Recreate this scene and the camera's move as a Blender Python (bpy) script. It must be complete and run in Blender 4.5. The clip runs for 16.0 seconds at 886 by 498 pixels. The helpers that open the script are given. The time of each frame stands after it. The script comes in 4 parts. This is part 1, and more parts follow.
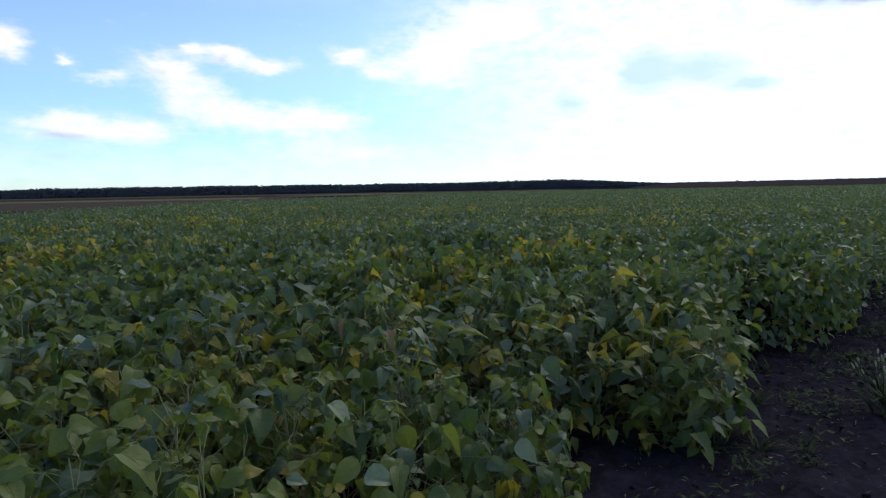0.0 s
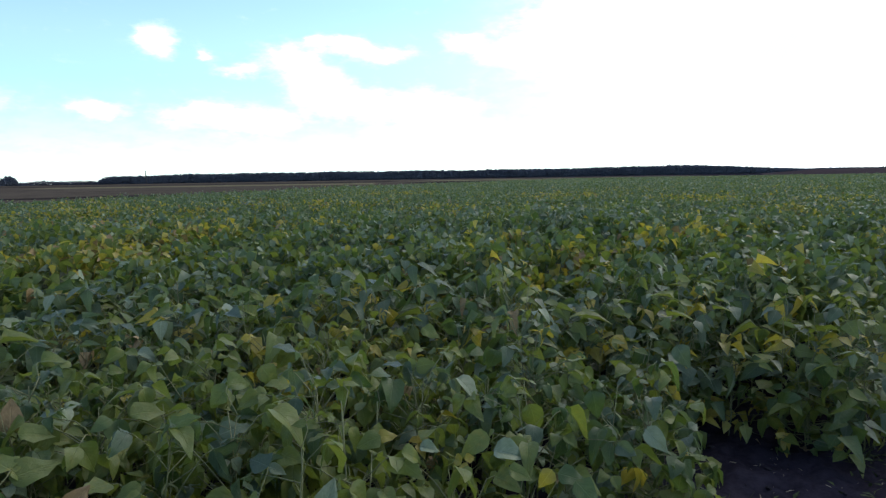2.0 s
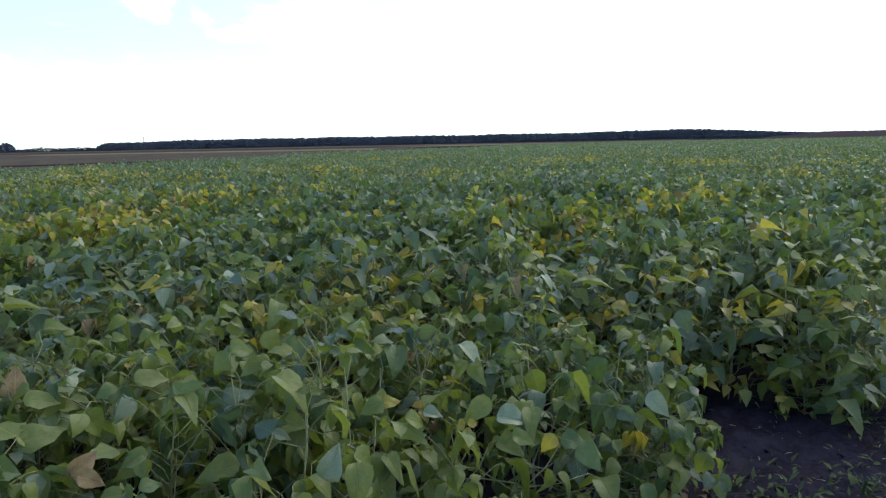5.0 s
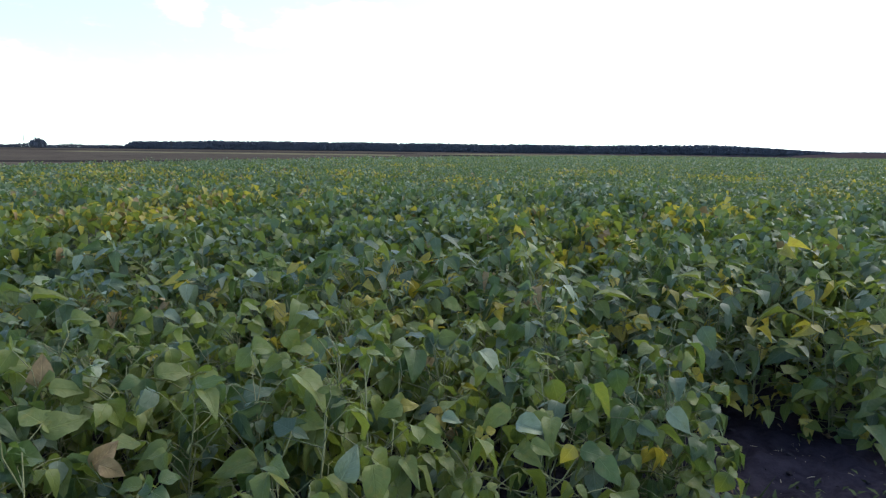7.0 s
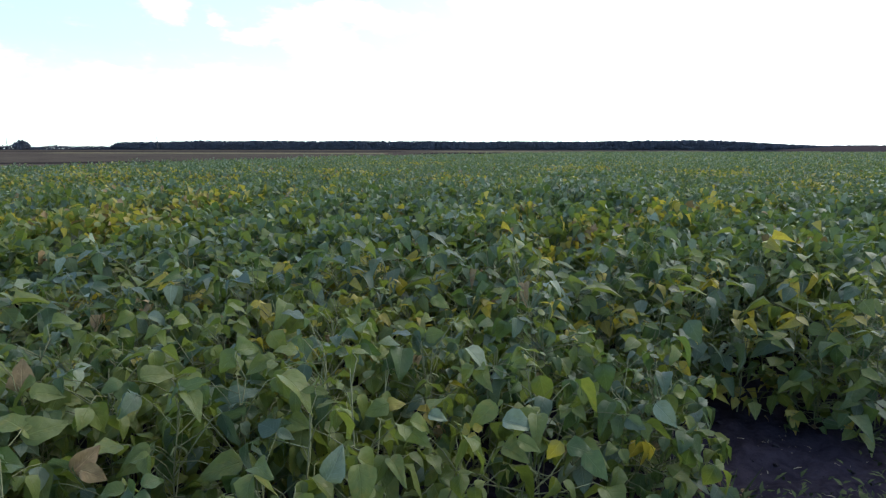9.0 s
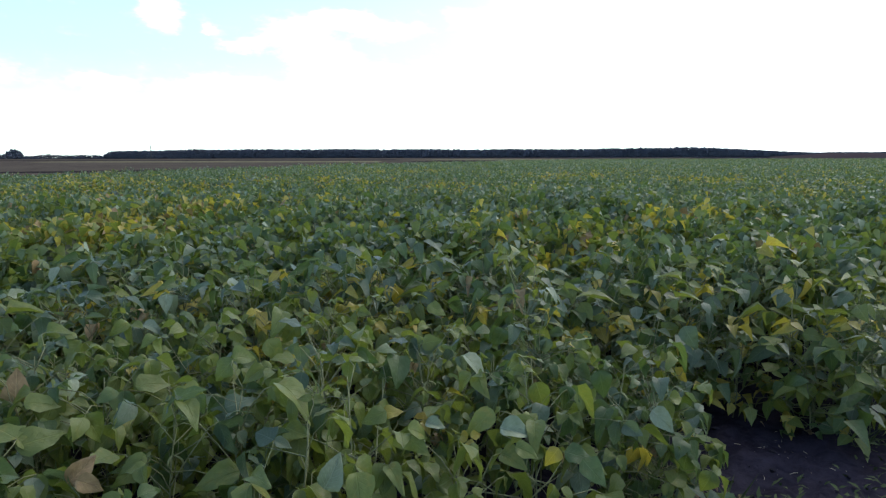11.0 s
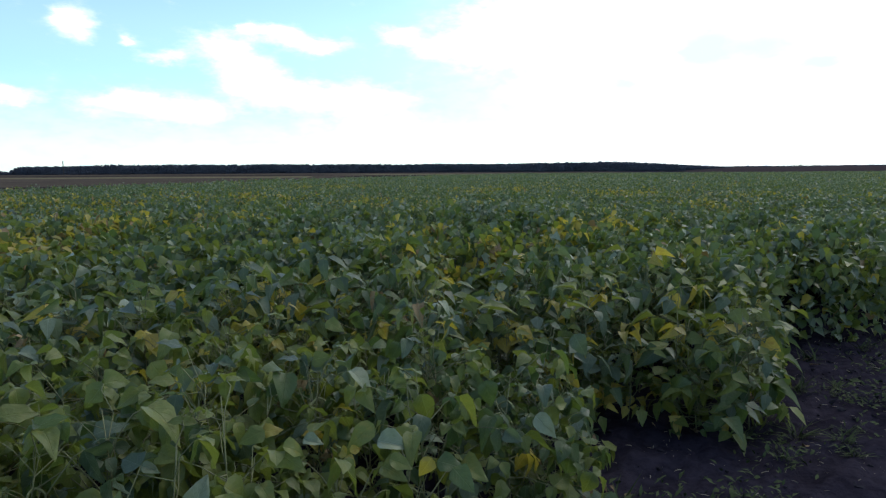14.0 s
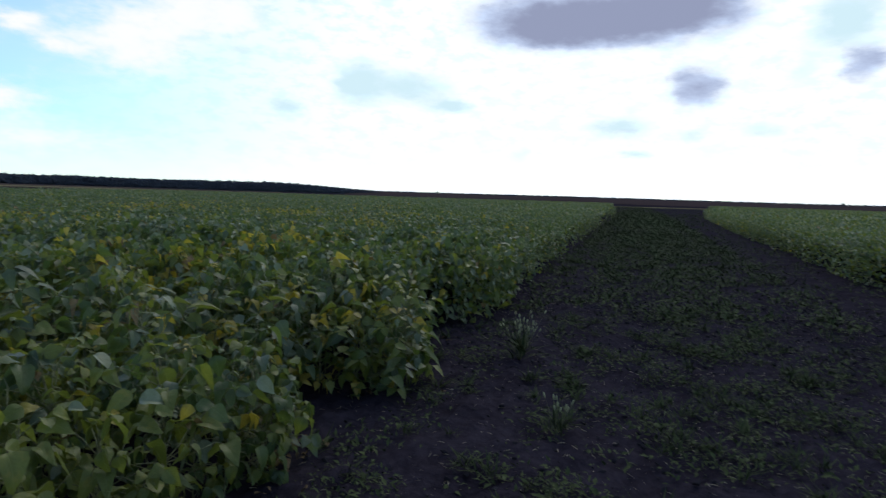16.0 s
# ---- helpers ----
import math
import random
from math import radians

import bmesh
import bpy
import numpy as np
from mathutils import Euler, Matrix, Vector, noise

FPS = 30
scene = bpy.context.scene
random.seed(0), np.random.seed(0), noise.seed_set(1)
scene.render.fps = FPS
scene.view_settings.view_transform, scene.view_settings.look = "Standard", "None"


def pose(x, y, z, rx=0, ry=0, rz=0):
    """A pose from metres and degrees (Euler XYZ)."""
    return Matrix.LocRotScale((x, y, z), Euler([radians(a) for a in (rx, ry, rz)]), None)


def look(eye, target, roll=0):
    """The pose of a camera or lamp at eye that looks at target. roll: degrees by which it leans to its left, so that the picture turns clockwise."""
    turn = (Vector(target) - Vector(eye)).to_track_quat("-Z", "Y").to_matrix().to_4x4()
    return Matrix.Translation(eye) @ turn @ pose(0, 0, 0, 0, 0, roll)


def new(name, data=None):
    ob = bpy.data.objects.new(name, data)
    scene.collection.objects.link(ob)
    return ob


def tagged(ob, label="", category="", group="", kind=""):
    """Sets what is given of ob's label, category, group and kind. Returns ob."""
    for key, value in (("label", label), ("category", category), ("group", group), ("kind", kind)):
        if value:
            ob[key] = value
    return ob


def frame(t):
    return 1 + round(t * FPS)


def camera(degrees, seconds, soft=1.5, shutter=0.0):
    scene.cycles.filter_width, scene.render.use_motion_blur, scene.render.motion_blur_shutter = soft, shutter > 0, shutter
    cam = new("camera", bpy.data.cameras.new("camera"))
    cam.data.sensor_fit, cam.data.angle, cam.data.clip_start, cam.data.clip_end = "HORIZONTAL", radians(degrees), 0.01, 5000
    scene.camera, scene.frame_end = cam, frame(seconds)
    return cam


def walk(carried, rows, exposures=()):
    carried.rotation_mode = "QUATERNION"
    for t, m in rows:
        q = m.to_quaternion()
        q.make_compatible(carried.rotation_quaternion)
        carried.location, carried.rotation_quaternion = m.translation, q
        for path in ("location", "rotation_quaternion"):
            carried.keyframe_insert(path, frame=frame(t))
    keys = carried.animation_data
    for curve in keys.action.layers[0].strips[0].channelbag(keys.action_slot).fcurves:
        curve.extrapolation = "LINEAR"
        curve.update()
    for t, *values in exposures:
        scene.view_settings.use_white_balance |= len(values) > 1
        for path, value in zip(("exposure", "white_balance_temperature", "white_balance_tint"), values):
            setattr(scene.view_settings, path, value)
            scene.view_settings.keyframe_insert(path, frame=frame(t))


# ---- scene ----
cam = camera(72.1, 16.0, soft=1.25, shutter=0.07)
PATH = [
    (0, (0.147, -0.001, 1.529), (0.072, 1.988, 1.334), -1.1),
    (0.5, (0.089, -0.005, 1.525), (-0.153, 1.973, 1.348), -0.4),
    (1, (0.042, 0.001, 1.513), (-0.461, 1.923, 1.285), 0.3),
    (1.5, (0.037, -0.006, 1.519), (-0.575, 1.882, 1.277), -0.9),
    (2, (0.078, -0.023, 1.504), (-0.355, 1.915, 1.27), -1.0),
    (2.5, (0.092, -0.004, 1.499), (-0.17, 1.953, 1.18), -1.5),
    (3, (0.07, -0.007, 1.5), (-0.271, 1.937, 1.178), -0.9),
    (3.5, (0.076, -0.016, 1.491), (-0.337, 1.915, 1.17), -0.9),
    (4, (0.069, -0.008, 1.491), (-0.352, 1.916, 1.145), -0.5),
    (4.5, (0.07, -0.003, 1.503), (-0.356, 1.92, 1.156), -1.4),
    (7, (0.049, -0.007, 1.493), (-0.445, 1.905, 1.174), 0.6),
    (7.5, (0.075, -0.005, 1.487), (-0.32, 1.93, 1.173), 0.8),
    (8, (0.066, 0.005, 1.489), (-0.344, 1.937, 1.174), 0.5),
    (8.5, (0.064, 0.007, 1.49), (-0.399, 1.925, 1.161), -0.0),
    (11, (0.058, 0.0, 1.489), (-0.387, 1.926, 1.188), -0.2),
    (11.5, (0.061, 0.0, 1.49), (-0.39, 1.925, 1.188), -0.1),
    (12, (0.057, 0.003, 1.487), (-0.414, 1.919, 1.161), 0.4),
    (12.5, (0.056, -0.006, 1.497), (-0.414, 1.917, 1.21), 1.0),
    (13, (0.078, -0.009, 1.497), (-0.286, 1.937, 1.211), 0.9),
    (13.5, (0.142, -0.003, 1.497), (-0.104, 1.966, 1.247), 0.5),
    (14, (0.241, -0.006, 1.496), (0.011, 1.964, 1.241), -0.4),
    (14.5, (0.243, -0.019, 1.481), (-0.116, 1.922, 1.158), -4.0),
    (15, (0.015, -0.121, 1.477), (-0.439, 1.813, 1.246), -2.1),
    (15.5, (-0.14, -0.383, 1.509), (-0.217, 1.596, 1.229), 0.9),
    (15.8, (-0.102, -0.548, 1.479), (0.354, 1.396, 1.366), 2.6),
    (16, (-0.055, -0.742, 1.478), (0.763, 1.075, 1.302), 1.8),
]

EXPOSURES = [(0.0, -0.52), (0.5, -0.36), (1.0, -0.13), (1.5, 0.0), (2.0, 0.0), (2.5, 0.1), (3.0, 0.41), (4.0, 0.53), (7.0, 0.6), (8.5, 0.5), (11.0, 0.4), (12.5, 0.38), (13.0, 0.31), (13.5, 0.14), (14.0, -0.13), (14.5, 0.02), (15.0, 0.28), (15.5, 0.1), (16.0, -0.6)]
walk(cam, [(t, look(eye, target, roll)) for t, eye, target, roll in PATH], EXPOSURES)

# ---- sky and sun ----
SUN_AZ, SUN_EL = 38.0, 42.0  # degrees to the right of +y, and up
world = bpy.data.worlds.new("sky")
scene.world = world
world.use_nodes = True
wt = world.node_tree
wt.nodes.clear()


class Net:
    """Short words for node arithmetic in one tree."""

    def __init__(self, tree):
        self.t = tree

    def node(self, kind, **props):
        n = self.t.nodes.new(kind)
        for k, v in props.items():
            if k == "op":
                n.operation = v
            elif k == "noise":
                n.noise_dimensions = v
            elif k == "blend":
                n.blend_type = v
            elif k == "data":
                n.data_type = v
        return n

    def put(self, sock, v):
        if hasattr(v, "is_output"):
            self.t.links.new(v, sock)
        else:
            sock.default_value = v

    def m(self, op, a, b=0.0, c=0.0):
        n = self.node("ShaderNodeMath", op=op)
        for i, v in enumerate((a, b, c)):
            self.put(n.inputs[i], v)
        return n.outputs[0]

    def v(self, op, a, b=(0, 0, 0)):
        n = self.node("ShaderNodeVectorMath", op=op)
        self.put(n.inputs[0], a)
        self.put(n.inputs[1], b)
        return n.outputs[1] if op == "DOT_PRODUCT" else n.outputs[0]

    def noise(self, vec, scale, detail=3.0, rough=0.55):
        n = self.node("ShaderNodeTexNoise")
        self.put(n.inputs["Vector"], vec)
        self.put(n.inputs["Scale"], scale)
        self.put(n.inputs["Detail"], detail)
        self.put(n.inputs["Roughness"], rough)
        return n.outputs["Fac"], n.outputs["Color"]

    def mix(self, fac, a, b):
        n = self.node("ShaderNodeMix", data="RGBA")
        self.put(n.inputs[0], fac)
        self.put(n.inputs[6], a)
        self.put(n.inputs[7], b)
        return n.outputs[2]

    def ramp(self, x, lo, hi, a=0.0, b=1.0):
        n = self.node("ShaderNodeMapRange")
        n.interpolation_type = "SMOOTHSTEP"
        for i, v in enumerate((x, lo, hi, a, b)):
            self.put(n.inputs[i], v)
        return n.outputs[0]


w = Net(wt)
tc = w.node("ShaderNodeTexCoord")
way = tc.outputs["Generated"]
sep = w.node("ShaderNodeSeparateXYZ")
w.put(sep.inputs[0], way)
az = w.m("MULTIPLY", w.m("ARCTAN2", sep.outputs[0], sep.outputs[1]), 57.2958)
el = w.m("MULTIPLY", w.m("ARCSINE", sep.outputs[2]), 57.2958)
comb = w.node("ShaderNodeCombineXYZ")
w.put(comb.inputs[0], az)
w.put(comb.inputs[1], w.m("MULTIPLY", el, 2.2))
flat_way = comb.outputs[0]
_, warp_c = w.noise(flat_way, 0.26, 4.0, 0.6)
warp = w.v("MULTIPLY", w.v("SUBTRACT", warp_c, (0.5, 0.5, 0.5)), (3.6, 4.2, 0))
place = w.v("ADD", flat_way, warp)
fine, _ = w.noise(flat_way, 0.45, 5.0, 0.62)


def puffs(spots):
    """Sum of soft spots on the sky: azimuth, elevation, half widths (degrees), weight."""
    total = None
    for a, e, sa, se, k in spots:
        d = w.v("MULTIPLY", w.v("SUBTRACT", place, (a, e * 2.2, 0)), (1 / sa, 1 / (2.2 * se), 0))
        g = w.m("MULTIPLY", w.m("EXPONENT", w.m("MULTIPLY", w.v("DOT_PRODUCT", d, d), -1.0)), k)
        total = g if total is None else w.m("ADD", total, g)
    return total


sky = w.node("ShaderNodeTexSky")
sky.sky_type = "NISHITA"
sky.sun_disc = False
sky.sun_elevation, sky.sun_rotation = radians(SUN_EL), radians(SUN_AZ)
sky.altitude, sky.air_density, sky.dust_density, sky.ozone_density = 150, 1.0, 0.35, 1.5
blue = w.v("MULTIPLY", sky.outputs[0], (0.225, 0.247, 0.277))
blue = w.v("MULTIPLY", blue, w.mix(w.ramp(el, 3.0, 13.0), (0.66, 0.84, 0.94, 1), (1, 1, 1, 1)))

# white clouds that drift in the view, then broken cloud all round
WHITE = [(-37.0, 11.5, 1.7, 1.0, 1.0), (-32.9, 10.7, 0.7, 0.5, 0.8), (-26.0, 10.5, 2.6, 1.2, 0.85), (-23.7, 8.7, 2.6, 1.3, 0.7), (-23.5, 12.1, 0.8, 0.5, 0.7), (-21.0, 12.0, 1.8, 0.7, 1.0),
         (-17.7, 11.1, 2.8, 0.7, 1.0), (-10.4, 11.9, 1.7, 0.8, 0.95), (-8.0, 10.6, 1.7, 0.7, 0.65), (-2.6, 11.6, 4.4, 2.3, 1.0), (-33.0, 5.6, 3.6, 1.1, 0.95), (-28.0, 5.2, 2.8, 0.9, 0.8),
         (-21.2, 6.9, 4.5, 1.2, 0.85), (-13.5, 6.4, 4.3, 1.4, 0.9), (3.2, 14.7, 5.2, 2.0, 1.0), (-30.2, 9.5, 1.8, 0.5, 0.65), (-51.8, 6.4, 4.0, 1.0, 0.9), (-41.5, 6.0, 2.0, 0.7, 0.9), (-11.0, 3.5, 8.0, 1.4, 0.6)]
GREY = [(37.6, 15.8, 9.2, 2.3, 1.7), (32.6, 14.9, 5.0, 1.5, 0.7), (44.5, 16.4, 4.8, 2.0, 0.9), (45.9, 9.8, 2.4, 1.9, 0.9), (57.7, 11.0, 1.7, 1.5, 0.8), (41.0, 6.0, 1.9, 0.6, 0.38), (-21.0, 11.4, 1.1, 0.5, 0.5),
        (-26.7, 10.1, 1.5, 0.6, 0.42), (-33.5, 4.8, 2.4, 0.6, 0.55), (-26.2, 6.6, 2.0, 0.5, 0.4), (-34.2, 3.1, 3.0, 0.5, 0.35), (-19.0, 5.1, 2.4, 0.7, 0.3)]
GAPS = [(15.7, 9.8, 2.2, 1.9, 0.8), (20.7, 9.7, 3.9, 1.7, 0.75), (24.9, 8.1, 2.0, 0.8, 0.75), (9.7, 7.6, 1.9, 0.8, 0.75), (31.0, 3.9, 1.5, 1.0, 0.4), (5.7, 11.9, 1.6, 0.5, 0.5), (40.0, 6.5, 3.0, 1.2, 0.7),
        (40.9, 4.1, 1.7, 0.5, 0.6), (46.2, 5.8, 1.7, 0.6, 0.5), (51.3, 6.1, 1.9, 0.9, 0.5), (56.6, 14.2, 2.6, 2.4, 0.9), (53.8, 10.5, 1.2, 1.7, 0.4), (-8.0, 9.2, 3.5, 0.8, 0.3)]
white = w.m("ADD", puffs(WHITE), w.m("MULTIPLY", w.m("SUBTRACT", fine, 0.5), 0.9))
grey = w.m("ADD", puffs(GREY), w.m("MULTIPLY", w.m("SUBTRACT", fine, 0.5), 0.25))
cover = w.m("MULTIPLY", w.ramp(white, 0.06, 0.92), w.ramp(fine, 0.2, 0.6, 0.8, 1.0))
veil = w.ramp(az, -14.0, 20.0)                       # thin bright cloud on the sun's side
veil = w.m("MULTIPLY", veil, w.ramp(w.m("ABSOLUTE", w.m("SUBTRACT", az, 34.0)), 92.0, 38.0))
low = w.ramp(el, 9.0, 0.5)                           # haze along the horizon
far_noise, _ = w.noise(way, 2.6, 5.0, 0.6)
broken = w.m("MULTIPLY", w.ramp(far_noise, 0.46, 0.62), w.ramp(el, 15.0, 24.0))
broken = w.m("MULTIPLY", broken, w.ramp(w.m("ABSOLUTE", w.m("SUBTRACT", az, 38.0)), 50.0, 120.0, 1.0, 0.2))  # clearer sky away from the sun
veil = w.m("MULTIPLY", veil, w.ramp(fine, 0.34, 0.56, 0.55, 1.0))
thin = w.m("MAXIMUM", w.m("MAXIMUM", veil, w.m("MULTIPLY", w.m("MULTIPLY", low, 0.36), w.ramp(fine, 0.3, 0.6, 0.55, 1.0))), broken)
tone = w.mix(thin, blue, (1.58, 1.68, 1.74, 1))
tone = w.mix(cover, tone, (1.5, 1.52, 1.6, 1))
tone = w.mix(w.ramp(w.m("ADD", puffs(GAPS), w.m("MULTIPLY", w.m("SUBTRACT", fine, 0.5), 0.5)), 0.12, 0.8), tone, (1.0, 1.32, 1.46, 1))
tone = w.mix(w.ramp(grey, 0.15, 0.8), tone, (0.84, 1.0, 1.36, 1))
tone = w.mix(w.ramp(w.m("ADD", grey, w.m("MULTIPLY", w.m("SUBTRACT", fine, 0.5), 0.7)), 0.4, 1.45), tone, (0.46, 0.52, 0.76, 1))
bg = w.node("ShaderNodeBackground")
w.put(bg.inputs[0], tone)
bg.inputs[1].default_value = 1.0
wo = w.node("ShaderNodeOutputWorld")
wt.links.new(bg.outputs[0], wo.inputs[0])

sun = new("sun", bpy.data.lights.new("sun", "SUN"))
sun.data.energy, sun.data.angle, sun.data.color = 0.9, radians(14), (1.0, 0.95, 0.86)
sa, se = radians(SUN_AZ), radians(SUN_EL)
sun.matrix_world = look((0, 0, 30), (-math.sin(sa) * math.cos(se) * 30, -math.cos(sa) * math.cos(se) * 30, 30 - 30 * math.sin(se)))


# ---- materials ----
def material(name):
    m = bpy.data.materials.new(name)
    m.use_nodes = True
    n = Net(m.node_tree)
    return m, n, m.node_tree.nodes["Principled BSDF"], m.node_tree.nodes["Material Output"]


def leaf_material(name, dark, light, blotch, blotch_amount, rough=0.45, thin_light=0.42):
    """Leaf with its own shade on every blade, pale veins and blotches."""
    m, n, bsdf, out = material(name)
    geo, oi = n.node("ShaderNodeNewGeometry"), n.node("ShaderNodeObjectInfo")
    rnd = n.m("FRACT", n.m("ADD", n.m("MULTIPLY", geo.outputs["Random Per Island"], 3.7), oi.outputs["Random"]))
    co = n.node("ShaderNodeTexCoord")
    grain, _ = n.noise(geo.outputs["Position"], 55.0, 3.0)
    base = n.mix(n.m("ADD", n.m("MULTIPLY", rnd, 0.8), n.m("MULTIPLY", n.m("SUBTRACT", grain, 0.5), 1.1)), (*dark, 1), (*light, 1))
    spots, _ = n.noise(n.v("ADD", geo.outputs["Position"], (3.1, 7.7, 1.3)), 38.0, 2.0)
    amount = n.m("MULTIPLY", n.ramp(spots, 0.5, 0.72), n.m("MULTIPLY", rnd, blotch_amount))
    base = n.mix(amount, base, (*blotch, 1))
    # veins: midrib and side ribs
    uv = n.node("ShaderNodeSeparateXYZ")
    n.put(uv.inputs[0], co.outputs["UV"])
    side = n.m("ABSOLUTE", n.m("SUBTRACT", uv.outputs[0], 0.5))
    mid = n.ramp(side, 0.035, 0.01)
    rib = n.m("SINE", n.m("MULTIPLY", n.m("SUBTRACT", uv.outputs[1], n.m("MULTIPLY", side, 0.75)), 44.0))
    ribs = n.m("MULTIPLY", n.ramp(rib, 0.86, 1.0), n.ramp(side, 0.5, 0.1))
    vein = n.m("MAXIMUM", mid, n.m("MULTIPLY", ribs, 0.6))
    base = n.mix(n.m("MULTIPLY", vein, 0.22), base, tuple(min(1, 1.8 * c + 0.03) for c in light) + (1,))
    n.put(bsdf.inputs["Base Color"], base)
    bsdf.inputs["Roughness"].default_value = rough
    bsdf.inputs["Specular IOR Level"].default_value = 0.45
    bump = n.node("ShaderNodeBump")
    bump.inputs["Strength"].default_value = 0.8
    bump.inputs["Distance"].default_value = 0.004
    n.put(bump.inputs["Height"], n.m("SUBTRACT", grain, n.m("MULTIPLY", vein, 0.5)))
    n.put(bsdf.inputs["Normal"], bump.outputs[0])
    tr = n.node("ShaderNodeBsdfTranslucent")
    n.put(tr.inputs[0], n.mix(0.5, base, (light[0] * 1.3, light[1] * 1.4, light[2] * 0.5, 1)))
    mx = n.node("ShaderNodeMixShader")
    mx.inputs[0].default_value = thin_light
    m.node_tree.links.new(bsdf.outputs[0], mx.inputs[1])
    m.node_tree.links.new(tr.outputs[0], mx.inputs[2])
    m.node_tree.links.new(mx.outputs[0], out.inputs[0])
    return m


LEAVES = [
    leaf_material("leaf_green", (0.044, 0.078, 0.023), (0.098, 0.142, 0.043), (0.13, 0.13, 0.03), 0.4),
    leaf_material("leaf_blue_green", (0.056, 0.089, 0.050), (0.117, 0.158, 0.093), (0.10, 0.11, 0.04), 0.3, 0.43),
    leaf_material("leaf_lime", (0.090, 0.122, 0.026), (0.168, 0.195, 0.045), (0.30, 0.24, 0.05), 0.5),
    leaf_material("leaf_yellow", (0.21, 0.178, 0.030), (0.43, 0.35, 0.065), (0.26, 0.14, 0.04), 0.7),
    leaf_material("leaf_tan", (0.16, 0.105, 0.045), (0.31, 0.22, 0.10), (0.20, 0.09, 0.04), 0.8, 0.7, 0.12),
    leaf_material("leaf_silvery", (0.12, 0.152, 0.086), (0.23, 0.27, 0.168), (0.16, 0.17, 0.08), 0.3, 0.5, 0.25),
]


def plain_material(name, dark, light, scale, rough=0.8, bump_d=0.01, bump_s=0.5, spec=0.3):
    m, n, bsdf, out = material(name)
    geo, oi = n.node("ShaderNodeNewGeometry"), n.node("ShaderNodeObjectInfo")
    a, _ = n.noise(geo.outputs["Position"], scale, 6.0, 0.65)
    b, _ = n.noise(geo.outputs["Position"], scale * 0.13, 3.0)
    rnd = n.m("FRACT", n.m("ADD", geo.outputs["Random Per Island"], oi.outputs["Random"]))
    f = n.m("ADD", n.m("MULTIPLY", n.ramp(a, 0.3, 0.7), 0.5), n.m("ADD", n.m("MULTIPLY", n.ramp(b, 0.3, 0.7), 0.3), n.m("MULTIPLY", rnd, 0.2)))
    n.put(bsdf.inputs["Base Color"], n.mix(f, (*dark, 1), (*light, 1)))
    bsdf.inputs["Roughness"].default_value = rough
    bsdf.inputs["Specular IOR Level"].default_value = spec
    bump = n.node("ShaderNodeBump")
    bump.inputs["Strength"].default_value = bump_s
    bump.inputs["Distance"].default_value = bump_d
    n.put(bump.inputs["Height"], a)
    n.put(bsdf.inputs["Normal"], bump.outputs[0])
    return m


LITTER = plain_material("leaf_litter", (0.07, 0.05, 0.03), (0.24, 0.17, 0.09), 70, 0.9, 0.002, 0.6, 0.1)
STEM = plain_material("stem", (0.085, 0.10, 0.04), (0.21, 0.20, 0.095), 40, 0.7, 0.001)
POD = plain_material("pod", (0.09, 0.11, 0.04), (0.19, 0.19, 0.08), 60, 0.65, 0.001)
SOIL = plain_material("black_soil", (0.0115, 0.0100, 0.0146), (0.038, 0.033, 0.0445), 14, 1.0, 0.03, 0.9, 0.0)
CLOD = plain_material("soil_clod", (0.010, 0.009, 0.012), (0.042, 0.037, 0.042), 45, 1.0, 0.004, 0.5, 0.05)
STRAW = plain_material("straw", (0.16, 0.13, 0.085), (0.38, 0.33, 0.23), 60, 0.7, 0.001)
PLOUGHED = plain_material("ploughed_rise", (0.040, 0.030, 0.032), (0.062, 0.047, 0.047), 0.05, 1.0, 0.05, 0.4, 0.0)
STUBBLE = plain_material("stubble", (0.046, 0.037, 0.030), (0.112, 0.090, 0.068), 0.35, 1.0, 0.05, 0.6, 0.0)
DRY_GRASS = plain_material("dry_grass", (0.10, 0.088, 0.05), (0.20, 0.17, 0.10), 1.2, 1.0, 0.05, 0.5, 0.0)
# tilled soil, and the painted shade strip below the wood
TILLED_AND_SHADE = plain_material("tilled_soil_and_shade", (0.018, 0.015, 0.015), (0.04, 0.033, 0.03), 0.4, 1.0, 0.05, 0.6, 0.0)
WEED = plain_material("weed_leaf", (0.026, 0.038, 0.015), (0.068, 0.085, 0.034), 30, 0.8, 0.001, 0.5, 0.08)
SEED = plain_material("seed_head", (0.22, 0.23, 0.11), (0.40, 0.40, 0.22), 50, 0.8, 0.002)
UNDER = plain_material("inner_leaf", (0.052, 0.066, 0.036), (0.112, 0.127, 0.072), 9, 0.8, 0.1, 0.9)
# dark leaves with the blue-grey haze of distance mixed into the colour
TREE = plain_material("hazed_foliage", (0.070, 0.078, 0.098), (0.100, 0.108, 0.130), 0.5, 0.9, 0.05, 0.3, 0.1)
BARK = plain_material("bark", (0.03, 0.025, 0.02), (0.08, 0.065, 0.05), 8, 0.9, 0.01)
POLE = plain_material("weathered_pole", (0.05, 0.045, 0.04), (0.12, 0.11, 0.10), 5, 0.9, 0.005)


